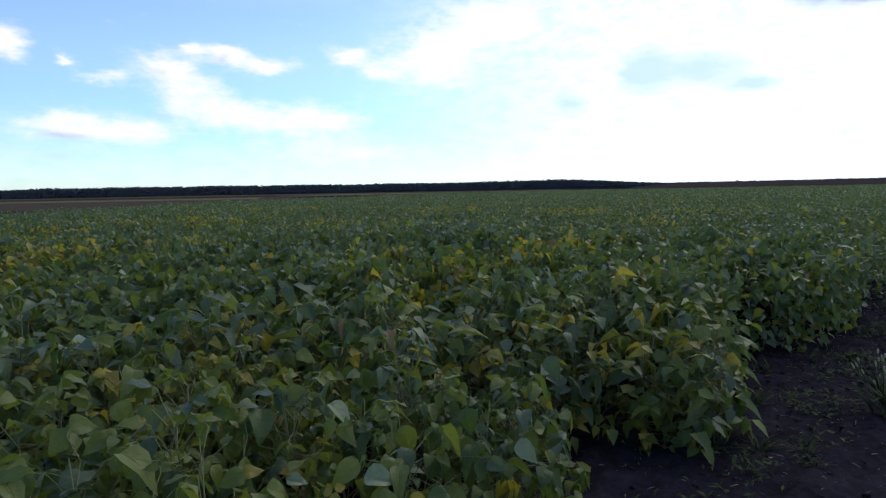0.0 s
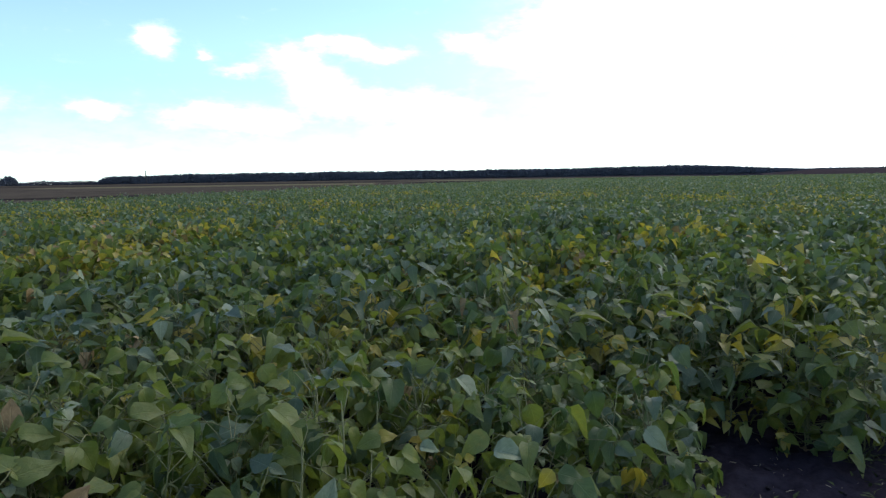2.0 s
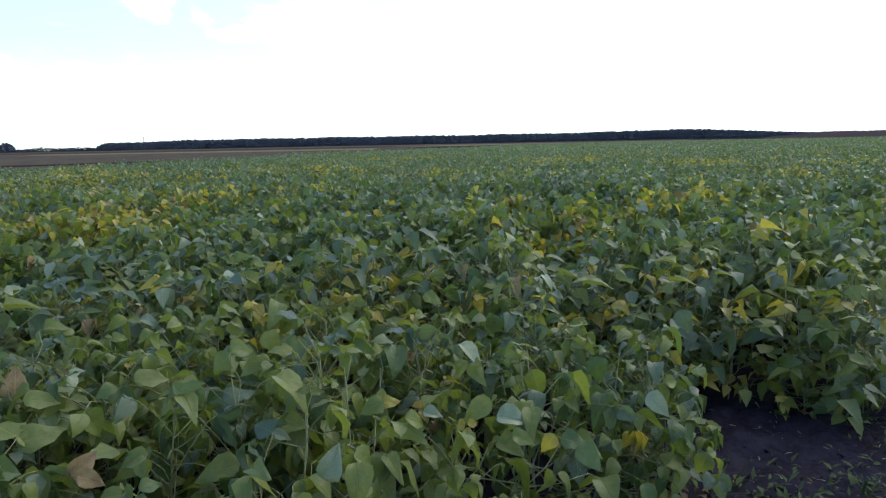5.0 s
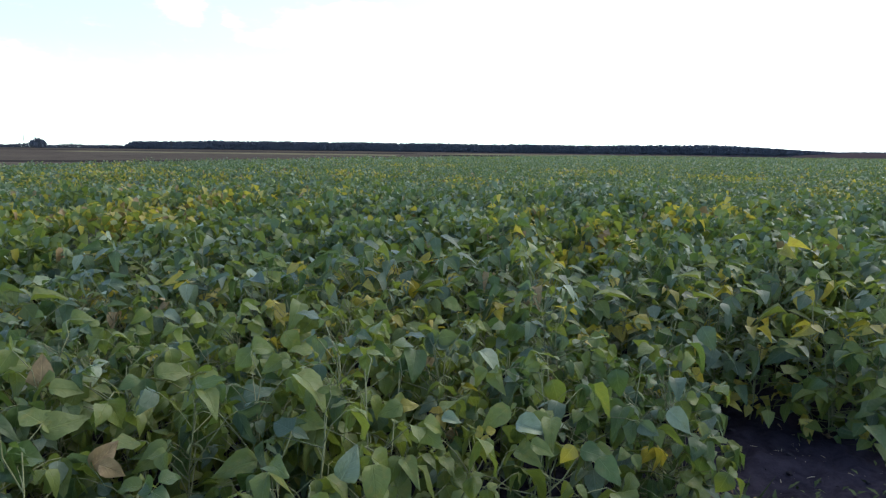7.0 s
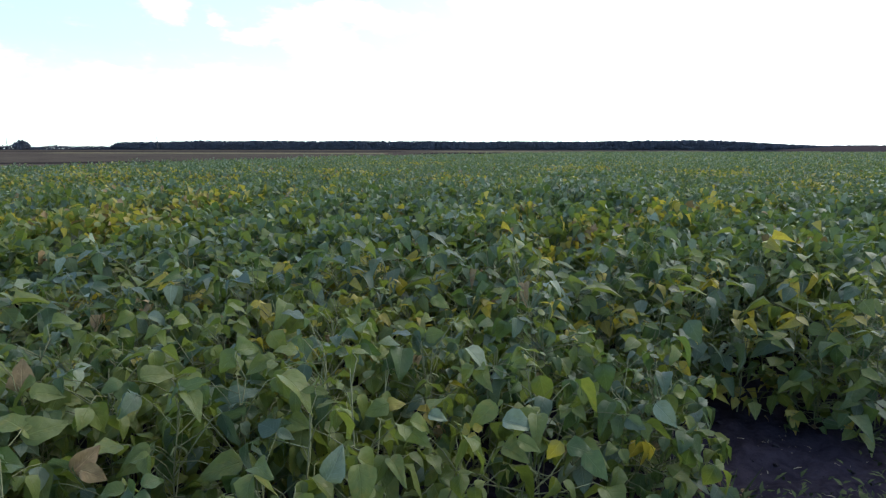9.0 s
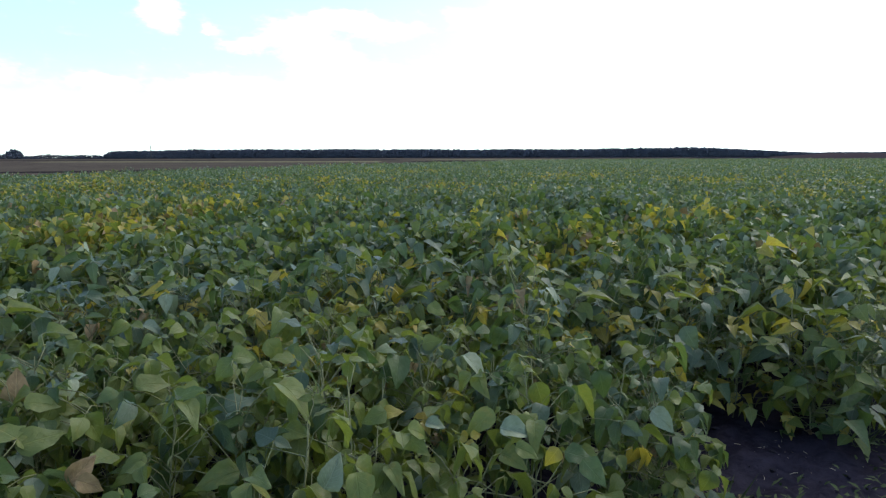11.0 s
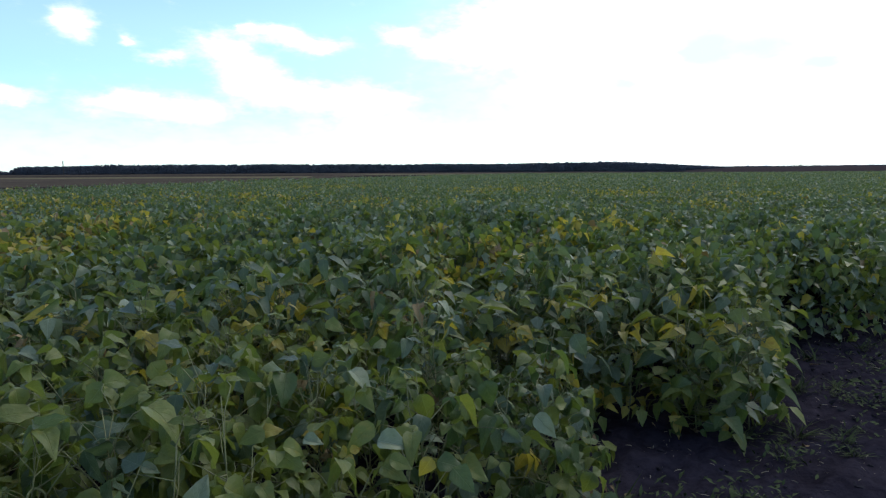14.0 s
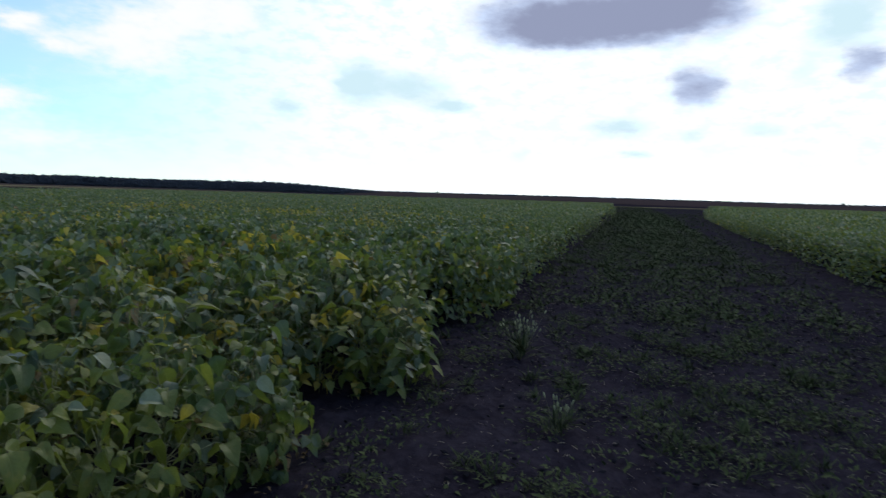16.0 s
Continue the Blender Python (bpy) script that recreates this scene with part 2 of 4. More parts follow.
# ---- mesh tools ----
def tri_mesh(name, verts, tris, mats, mat_index=None, uvs=None, smooth=True):
    """A mesh out of triangles, given as arrays."""
    verts, tris = np.asarray(verts, dtype=np.float32), np.asarray(tris, dtype=np.int32)
    me = bpy.data.meshes.new(name)
    me.vertices.add(len(verts))
    me.vertices.foreach_set("co", verts.ravel())
    me.loops.add(tris.size)
    me.loops.foreach_set("vertex_index", tris.ravel())
    me.polygons.add(len(tris))
    me.polygons.foreach_set("loop_start", np.arange(0, tris.size, 3, dtype=np.int32))
    me.polygons.foreach_set("use_smooth", np.full(len(tris), smooth))
    for mt in mats:
        me.materials.append(mt)
    if mat_index is not None:
        me.polygons.foreach_set("material_index", np.asarray(mat_index, dtype=np.int32))
    if uvs is not None:
        layer = me.uv_layers.new(name="UVMap")
        layer.data.foreach_set("uv", np.asarray(uvs, dtype=np.float32)[tris.ravel()].ravel())
    me.update(calc_edges=True)
    return me


def rot(axis, deg):
    c, s = np.cos(np.radians(deg)), np.sin(np.radians(deg))
    return np.array({"x": [[1, 0, 0], [0, c, -s], [0, s, c]], "y": [[c, 0, s], [0, 1, 0], [-s, 0, c]], "z": [[c, -s, 0], [s, c, 0], [0, 0, 1]]}[axis])


def rots(az_d, pitch_d, roll_d):
    """Turns Rz(az) Rx(pitch) Ry(roll), one for each entry (degrees)."""
    a, p, r = (np.radians(np.asarray(v, dtype=float)) for v in (az_d, pitch_d, roll_d))
    ca, sa_, cp, sp, cr, sr = np.cos(a), np.sin(a), np.cos(p), np.sin(p), np.cos(r), np.sin(r)
    o, z = np.ones_like(a), np.zeros_like(a)
    rz = np.stack([ca, -sa_, z, sa_, ca, z, z, z, o], -1).reshape(-1, 3, 3)
    rx = np.stack([o, z, z, z, cp, -sp, z, sp, cp], -1).reshape(-1, 3, 3)
    ry = np.stack([cr, z, sr, z, o, z, -sr, z, cr], -1).reshape(-1, 3, 3)
    return rz @ rx @ ry


def blade(stations, widths, width, fold, droop, twist=0.0):
    """A leaflet of length 1 along +y: rib and two sides at each station, between a base and a tip point."""
    v, uv, f = [(0, 0, 0)], [(0.5, 0)], []
    for s, k in zip(stations, widths):
        z = -droop * s * s
        for side in (-1, 0, 1):
            x = side * k * width / 2
            v.append((x, s, z + fold * abs(x) + twist * x * s))
            uv.append((0.5 + side * 0.5, s))
    v.append((0, 1.0, -droop))
    uv.append((0.5, 1.0))
    tip = len(v) - 1
    f += [(0, 2, 1), (0, 3, 2)]
    for i in range(len(stations) - 1):
        a = 1 + 3 * i
        for j in (0, 1):
            f += [(a + j, a + j + 1, a + j + 4), (a + j, a + j + 4, a + j + 3)]
    a = 1 + 3 * (len(stations) - 1)
    f += [(a, a + 1, tip), (a + 1, a + 2, tip)]
    return np.array(v, dtype=float), np.array(f), np.array(uv, dtype=float)


def leaf_blade(r, width, fold, droop, twist):
    """A finer leaflet of length 1: five points across, wavy rim, uneven outline."""
    stations, widths = (0.06, 0.20, 0.42, 0.68, 0.88), (0.62, 0.98, 0.95, 0.60, 0.22)
    v, uv, f = [(0, 0, 0)], [(0.5, 0)], []
    ph, amp = r.uniform(0, 6.28, 2), r.uniform(0.02, 0.075)
    bend = r.normal() * 0.08
    curl = r.uniform(-0.25, 0.45)
    for s, k in zip(stations, widths):
        kl, kr = k * (1 + r.normal() * 0.06), k * (1 + r.normal() * 0.06)
        for q in (-1, -0.5, 0, 0.5, 1):
            x = q * (kl if q < 0 else kr) * width / 2
            z = -droop * s * s + fold * abs(x) - 0.35 * fold * abs(q) ** 2 * width / 2 + twist * x * s - curl * max(0.0, s - 0.5) ** 2
            z += amp * abs(q) * math.sin(s * 11 + ph[0 if q < 0 else 1]) + r.normal() * 0.006
            v.append((x + bend * s * s, s, z))
            uv.append((0.5 + q * 0.5, s))
    v.append((bend, 1.0, -droop - curl * 0.25))
    uv.append((0.5, 1.0))
    tip, n = len(v) - 1, len(stations)
    f += [(0, 2 + j, 1 + j) for j in range(4)]
    for i in range(n - 1):
        a = 1 + 5 * i
        for j in range(4):
            f += [(a + j, a + j + 1, a + j + 6), (a + j, a + j + 6, a + j + 5)]
    a = 1 + 5 * (n - 1)
    f += [(a + j, a + j + 1, tip) for j in range(4)]
    return np.array(v, dtype=float), np.array(f), np.array(uv, dtype=float)


def tube(points, radii, sides=4):
    """A round rod along the points."""
    pts = np.asarray(points, dtype=float)
    v, f = [], []
    for i, (p, r) in enumerate(zip(pts, radii)):
        d = pts[min(i + 1, len(pts) - 1)] - pts[max(i - 1, 0)]
        d /= max(np.linalg.norm(d), 1e-9)
        a = np.cross(d, (0.3, 0.9, 0.2) if abs(d[1]) < 0.9 else (1, 0, 0))
        a /= np.linalg.norm(a)
        b = np.cross(d, a)
        for k in range(sides):
            t = 2 * np.pi * k / sides
            v.append(p + r * (np.cos(t) * a + np.sin(t) * b))
        if i:
            o = (i - 1) * sides
            for k in range(sides):
                k2 = (k + 1) % sides
                f += [(o + k, o + k2, o + sides + k2), (o + k, o + sides + k2, o + sides + k)]
    n = len(v)
    v.append(pts[-1])
    f += [(n - sides + k, n - sides + (k + 1) % sides, n) for k in range(sides)]
    return np.array(v), np.array(f)


class Heap:
    """Gathers pieces of triangle geometry for one mesh."""

    def __init__(self):
        self.v, self.f, self.m, self.uv, self.n = [], [], [], [], 0

    def add(self, v, f, mat=0, uv=None):
        self.v.append(np.asarray(v, dtype=float))
        self.f.append(np.asarray(f) + self.n)
        self.m.append(np.full(len(f), mat) if np.isscalar(mat) else np.asarray(mat))
        self.uv.append(np.full((len(v), 2), (0.9, 0.0)) if uv is None else np.asarray(uv, dtype=float))
        self.n += len(v)

    def many(self, v, f, turns, places, sizes, mat=0, uv=None):
        """One piece, many times: turned, scaled and placed."""
        k, n = len(places), len(v)
        if k == 0:
            return
        w_ = np.einsum("kij,nj->kni", turns, v) * np.asarray(sizes).reshape(-1, 1, 1) + np.asarray(places)[:, None, :]
        ff = (np.asarray(f)[None] + (np.arange(k) * n)[:, None, None]).reshape(-1, 3)
        mm = np.repeat(np.broadcast_to(mat, (k,)), len(f))
        self.add(w_.reshape(-1, 3), ff, mm, None if uv is None else np.tile(uv, (k, 1)))

    def mesh(self, name, mats, smooth=True, uv=False):
        return tri_mesh(name, np.concatenate(self.v), np.concatenate(self.f), mats, np.concatenate(self.m), np.concatenate(self.uv) if uv else None, smooth)


def part(name, me, parent, label=""):
    ob = new(name, me)
    ob.parent = parent
    return tagged(ob, label) if label else ob


# ---- the lie of the land ----
U, N = np.array((0.665, 0.747)), np.array((0.747, -0.665))  # along the track, and across it to the right
FIELD_END = 118.0
EYE = np.array((0.06, 0.0))
rng = np.random.default_rng(7)


def wave(x, y, size, seed):
    """Smooth uneven field, about -1 to 1."""
    r = np.random.default_rng(seed)
    total = 0
    for k in range(7):
        a, ph, q = r.uniform(0, 6.283), r.uniform(0, 6.283), r.uniform(0.6, 1.7)
        total = total + np.sin((x * np.cos(a) + y * np.sin(a)) * 6.283 * q / size + ph)
    return total / 3.2


def across(x, y):
    return x * N[0] + y * N[1]


def along(x, y):
    return x * U[0] + y * U[1]


def edge_a(s):
    """The crop's rim on the walked side: notches and bulges near, stepping back beyond the track's end."""
    return np.interp(s, [1.0, 1.9, 2.45, 2.9, 3.2, 3.5, 3.75, 4.3, 5.2, 5.7, 6.1, 6.6, 8.0, 12.0, 30.0, 70.0, 76.0, 150.0],
                     [-1.3, -1.24, -1.5, -1.78, -1.66, -1.3, -1.15, -1.42, -1.55, -1.62, -1.25, -1.12, -1.18, -1.3, -1.4, -1.5, -2.8, -4.6])


def edge_b(s):
    """The crop's rim across the track, which spreads towards its end."""
    return np.interp(s, [0.0, 14.0, 33.0, 66.0, 77.0, 150.0], [4.7, 4.65, 5.3, 6.9, 8.2, 17.0])


def rim_distance(x, y):
    s = along(x, y)
    return np.minimum(np.abs(across(x, y) - edge_a(s)), np.abs(across(x, y) - edge_b(s)))


def left_edge(y):
    return -20.0 - 0.02 * (y - 20.0)


def in_crop_a(x, y):
    d = across(x, y)
    return (d < edge_a(along(x, y)) + 0.06 * wave(x, y, 1.1, 3)) & (x > left_edge(y)) & (y < np.minimum(FIELD_END, 53.0 + 3.2 * (x + 20.0)))


def in_crop_b(x, y):
    d = across(x, y)
    return (d > edge_b(along(x, y)) + 0.12 * wave(x, y, 3.0, 4)) & (d < 60) & (y < FIELD_END - 8)


def crop_height(x, y):
    d = rim_distance(x, y)
    return 0.80 + 0.06 * wave(x, y, 1.7, 5) + 0.085 * wave(x, y, 0.7, 15) + 0.055 * wave(x, y, 0.37, 16) + 0.04 * wave(x, y, 9.0, 6) - 0.13 * np.exp(-d / 0.35)


# yellowing clumps of plants: x, y, radius, strength
YELLOW_NEAR = [(1.09, 7.0, 0.22, 0.9), (1.44, 8.5, 0.16, 0.6), (0.55, 6.17, 0.15, 0.45), (-0.74, 6.57, 0.17, 0.7), (-1.04, 7.38, 0.14, 0.3), (0.29, 5.16, 0.16, 0.5),
               (0.07, 5.33, 0.14, 0.3), (0.71, 5.92, 0.14, 0.3), (-0.09, 4.04, 0.15, 0.3), (-0.31, 4.88, 0.14, 0.3), (0.39, 3.62, 0.16, 0.5), (-1.15, 3.96, 0.2, 0.3),
               (-1.37, 4.14, 0.15, 0.3), (1.4, 4.1, 0.15, 0.3), (-1.49, 2.69, 0.15, 0.25), (-0.92, 2.33, 0.15, 0.3), (-0.82, 3.0, 0.16, 0.3), (1.86, 7.57, 0.15, 0.3)]
YELLOW_LEFT = [(-4.61, 6.87, 0.26, 0.7), (-4.05, 6.31, 0.15, 0.6), (-6.91, 8.43, 0.5, 0.35), (-10.3, 11.9, 0.6, 0.4), (-4.37, 5.46, 0.3, 0.4), (-5.05, 4.82, 0.3, 0.45), (-4.48, 4.56, 0.25, 0.35),
               (-3.79, 4.5, 0.25, 0.35), (-9.76, 9.68, 0.8, 0.3), (-14.7, 15.4, 1.0, 0.3), (-3.52, 8.0, 0.28, 0.4), (-6.22, 14.8, 0.6, 0.35), (-5.49, 14.5, 0.6, 0.35),
               (-7.18, 24.8, 0.9, 0.3), (-9.0, 16.5, 0.7, 0.3), (-7.6, 11.9, 0.4, 0.35), (-7.46, 15.2, 0.6, 0.3), (-6.0, 6.8, 1.6, 0.08), (-11.5, 12.0, 2.5, 0.08)]
YELLOW_FAR = [(-2.93, 11.9, 0.6, 0.35), (-2.92, 14.3, 0.4, 0.3), (-1.46, 11.9, 0.35, 0.4), (-0.81, 12.8, 0.4, 0.35), (-0.67, 17.9, 0.5, 0.4), (-0.24, 20.9, 0.9, 0.5), (3.37, 18.5, 0.7, 0.7),
              (3.25, 15.9, 0.45, 0.55), (3.66, 12.1, 0.4, 0.5), (5.44, 15.0, 0.45, 0.5), (8.74, 26.4, 0.9, 0.4), (4.29, 11.0, 0.25, 0.4), (5.88, 14.4, 0.35, 0.35), (3.16, 6.92, 0.15, 0.5),
              (2.32, 8.42, 0.22, 0.35), (2.0, 27.0, 1.5, 0.15), (-9.0, 26.0, 2.0, 0.15), (7.5, 15.0, 0.7, 0.2)]
YELLOW = YELLOW_NEAR + YELLOW_LEFT + YELLOW_FAR


# paler, lime-coloured clumps
LIME = [(1.3, 3.65, 0.4, 0.5), (-1.3, 2.4, 0.8, 0.25), (-0.8, 2.7, 0.7, 0.25), (-1.1, 3.9, 0.6, 0.4), (-4.2, 4.6, 1.0, 0.3), (-1.05, 2.9, 0.5, 0.5), (-1.6, 1.7, 0.5, 0.4), (-0.15, 1.6, 0.4, 0.45), (1.0, 2.5, 0.3, 0.35), (-0.7, 1.5, 0.4, 0.25), (-0.4, 5.0, 1.0, 0.25), (-5.0, 5.0, 2.5, 0.3), (0.3, 3.5, 0.5, 0.3)]


def leaf_kinds(x, y, r, low=0.0):
    """Which leaf colour is set at each place: 0 green, 1 blue-green, 2 lime, 3 yellow, 4 tan, 5 silvery."""
    n = len(x)
    tone = wave(x, y, 4.5, 11) * 0.6 + wave(x, y, 1.1, 12) * 0.4
    p_yel = 0.008 + 0.06 * np.clip(tone - 0.35, 0, 1)
    p_lime = 0.19 + 0.45 * np.clip(tone, 0, 1) + 0.08 * np.asarray(low)
    for a, b, rad, k in YELLOW:
        g = np.exp(-((x - a) ** 2 + (y - b) ** 2) / (1.65 * rad) ** 2)
        g = g * np.clip(0.75 + 1.2 * wave(x, y, 1.0, 17), 0.12, 2.2) if rad > 0.7 else g
        p_yel = p_yel + 1.1 * k * g
        p_lime = p_lime + 0.8 * k * g
    for a, b, rad, k in LIME:
        p_lime = p_lime + k * np.exp(-((x - a) ** 2 + (y - b) ** 2) / rad ** 2)
    # less lime and more blue-green farther off: distance haze put into leaf colour
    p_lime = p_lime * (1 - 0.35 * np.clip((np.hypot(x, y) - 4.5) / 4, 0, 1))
    p_lime = p_lime + np.where(across(x, y) > 3, 0.12, 0.0)
    pick, alt = r.random(n), r.random(n)
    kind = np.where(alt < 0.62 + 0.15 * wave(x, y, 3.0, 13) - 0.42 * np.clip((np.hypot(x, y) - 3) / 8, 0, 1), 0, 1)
    kind = np.where(pick < p_yel + p_lime, 2, kind)
    kind = np.where(pick < p_yel, 3, kind)
    # silvery: a few pale turned leaves near, painted haze farther out
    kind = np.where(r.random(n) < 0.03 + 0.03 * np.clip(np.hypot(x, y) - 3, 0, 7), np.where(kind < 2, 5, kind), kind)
    return np.where(r.random(n) < 0.004 + 0.14 * p_yel, 4, kind)


def stretch(lo, hi, step, grow, far):
    """Grid lines: even from lo to hi, then ever wider out to far."""
    mid = list(np.arange(lo, hi, step))
    a, s = mid[-1], step
    right = []
    while a < far:
        s *= grow
        a += s
        right.append(a)
    a, s = mid[0], step
    left = []
    while a > -far:
        s *= grow
        a -= s
        left.append(a)
    return np.array(left[::-1] + mid + right)


gx, gy = stretch(-1.5, 7.0, 0.07, 1.1, 3500), stretch(-1.0, 8.0, 0.07, 1.1, 3500)
X, Y = np.meshgrid(gx, gy)
dist = np.hypot(X - 2, Y - 3)
d_ = across(X, Y)
Z = (0.012 * wave(X, Y, 0.55, 21) + 0.010 * wave(X, Y, 0.23, 22)) * np.exp(-np.clip(dist - 9, 0, None) / 6)
Z += 0.012 * np.random.default_rng(5).normal(size=X.shape) * (dist < 7)
Z += -0.035 * (np.exp(-((d_ - 0.75) / 0.3) ** 2) + np.exp(-((d_ - 2.6) / 0.3) ** 2)) * (dist < 60)
Z = np.where(dist > 60, 0, Z) - 0.01
idx = np.arange(X.size).reshape(X.shape)
quads = np.stack([idx[:-1, :-1], idx[:-1, 1:], idx[1:, 1:], idx[1:, :-1]], -1).reshape(-1, 4)
tris = np.concatenate([quads[:, :3], quads[:, [0, 2, 3]]])
ground = new("ground", tri_mesh("ground", np.stack([X, Y, Z], -1).reshape(-1, 3), tris, [SOIL]))
tagged(ground, "bare black soil with ruts and crumbs", "ground", kind="structure")


def sheet(name, corners, z, mat, label, category):
    """A thin layer on the ground with an uneven outline."""
    pts = []
    r = np.random.default_rng(len(name))
    for i, a in enumerate(corners):
        b = corners[(i + 1) % len(corners)]
        for t in np.linspace(0, 1, 24, endpoint=False):
            j = r.normal(size=2) * 0.012 * math.dist(a, b) * 0.2
            pts.append((a[0] + (b[0] - a[0]) * t + j[0], a[1] + (b[1] - a[1]) * t + j[1]))
    bm = bmesh.new()
    top = [bm.verts.new((x, y, z)) for x, y in pts]
    low_ = [bm.verts.new((x, y, -0.05)) for x, y in pts]
    bm.faces.new(top)
    for i in range(len(pts)):
        j = (i + 1) % len(pts)
        bm.faces.new((top[j], top[i], low_[i], low_[j]))
    bmesh.ops.recalc_face_normals(bm, faces=bm.faces)
    me = bpy.data.meshes.new(name)
    bm.to_mesh(me)
    bm.free()
    me.materials.append(mat)
    return tagged(new(name, me), label, category, kind="structure")


sheet("stubble_field", [(-22, -40), (-20.6, 20), (-20.8, 53), (-5, 108), (0, 150), (-30, 330), (-240, 585), (-1200, 585), (-1200, -40)], 0.03, STUBBLE, "tan harvested stubble field", "field")
sheet("tilled_strip", [(-36, 62), (-39, 68), (-50, 60), (-62, 48), (-71, 33), (-66, 30), (-57, 44), (-46, 55)], 0.06, TILLED_AND_SHADE, "thin dark strip along the crop", "field")
sheet("tilled_strip", [(-70, 235), (-90, 285), (-560, 300), (-560, 250)], 0.06, TILLED_AND_SHADE, "narrow dark tilled strip in the stubble", "field")
sheet("dry_strip", [(-52, 150), (-62, 185), (-190, 190), (-170, 158)], 0.07, DRY_GRASS, "narrow pale strip of dry grass", "grass")
# shadow at the foot of the wood, laid on the ground as a dark sheet
sheet("tilled_strip", [(-240, 545), (-240, 583), (-1150, 583), (-1150, 520)], 0.06, TILLED_AND_SHADE, "dark strip of painted shade along the woodland", "field")
sheet("stubble_strip", [(-190, 330), (60, 330), (66, 420), (-230, 520)], 0.037, STUBBLE, "narrow strip of pale stubble", "field")
sheet("tilled_strip", [(-48, 165), (66, 165), (66, 212), (-50, 200)], 0.065, TILLED_AND_SHADE, "dark tilled strip beyond the crop", "field")
sheet("dry_strip", [(-66, 235), (66, 240), (66, 300), (-66, 290)], 0.07, DRY_GRASS, "pale strip of dry grass beyond the crop", "grass")
sheet("headland", [(66, 112), (128, 108), (134, 122), (64, 126)], 0.05, DRY_GRASS, "strip of dry yellow grass at the track's end", "grass")

# ---- leaves of the crop ----
ST2, WD2 = (0.24, 0.62), (1.0, 0.66)


def trifoliate(seed, stations, widths, petiole=True):
    """Leaf stalk from the origin and three leaflets at its end; +y leads away from the stem."""
    r = np.random.default_rng(seed)
    h = Heap()
    reach, rise = r.uniform(0.10, 0.19), r.uniform(0.04, 0.15)
    ctrl = np.array([(0, 0, 0), (r.normal() * 0.01, reach * 0.45, rise * 0.6), (r.normal() * 0.008, reach * 0.85, rise * 0.97), (0, reach, rise)])
    if petiole:
        v, f = tube(ctrl, (0.0021, 0.0018, 0.0016, 0.0014), 4)
        h.add(v, f, 9)
    for k, a in enumerate((0, 78, -78)):
        size = (0.052 + 0.062 * r.random() ** 1.3) * (1.05 if k == 0 else 0.95)
        form = r.uniform(0.56, 0.80), r.uniform(0.0, 0.95), r.uniform(0.0, 0.75), r.normal() * 0.5
        v, f, uv = leaf_blade(r, *form) if stations is None else blade(stations, widths, *form)
        turn = rots([a + r.normal() * 12], [r.uniform(-80, 12)], [r.normal() * 30])[0]
        start = np.array((0, reach + (0.022 if k == 0 else 0.0), rise + (0.004 if k == 0 else 0)))
        h.add(v * size @ turn.T + start, f, 0, uv)
    return h


def plant_leaves(r, height, count, low=False):
    """Nodes of one plant: place on the stem, heading, tilt, size."""
    t = np.sort(r.random(count)) ** (1.15 if low else 0.75)
    z = height * ((0.07 if low else 0.16) + (0.83 if low else 0.74) * t)
    headings = np.arange(count) * 137.5 + r.normal(size=count) * 25
    tilt = r.normal(size=count) * 18 - (32 if low else 14) * (1 - t) + 6
    size = r.uniform(0.68, 1.2, count) * (0.85 + 0.25 * np.sin(t * 3.1))
    return z, headings, tilt, size


def stem_curve(r, height):
    lean = r.normal(size=2) * 0.05
    zz = np.linspace(0, height * 0.95, 5)
    k = (zz / height) ** 1.5
    wob = np.cumsum(r.normal(size=(5, 2)) * 0.006, 0)
    return np.stack([lean[0] * k + wob[:, 0] - wob[0, 0], lean[1] * k + wob[:, 1] - wob[0, 1], zz], -1)


# plant places: rows along the track
def plant_sites(d0, rows, s0, s1, step, seed):
    r = np.random.default_rng(seed)
    out = []
    for k in range(rows):
        for s in np.arange(s0, s1, step):
            ss = s + r.normal() * 0.05
            dd = d0 - 0.42 * k + r.normal() * 0.06 + (float(edge_a(ss)) + 1.35) * math.exp(-0.6 * k)
            if k == 0 and r.random() < 0.08:
                continue
            out.append((U[0] * ss + N[0] * dd, U[1] * ss + N[1] * dd))
    return np.array(out)


sites = plant_sites(-1.50, 26, -6.0, 14.0, 0.15, 31)
RUNTS = [(3.45, -1.34), (3.62, -1.22), (3.72, -1.16), (3.86, -1.32), (2.0, -1.32), (2.2, -1.42)]  # low plants sprawling over the soil: along and across the track
sites = np.concatenate([sites, [tuple(U * a + N * b) for a, b in RUNTS]])
reach_ = np.hypot(sites[:, 0] - EYE[0], sites[:, 1] - EYE[1])
bear = np.degrees(np.arctan2(sites[:, 0], sites[:, 1]))
seen = (bear > -66) & (bear < 62)
NEAR, MIDDLE = 3.3, 5.0
near = (reach_ < NEAR) & seen
near_sites, near_runts = sites[near], int(near[-len(RUNTS):].sum())
mid_sites = sites[(reach_ >= NEAR) & (reach_ < MIDDLE) & seen]

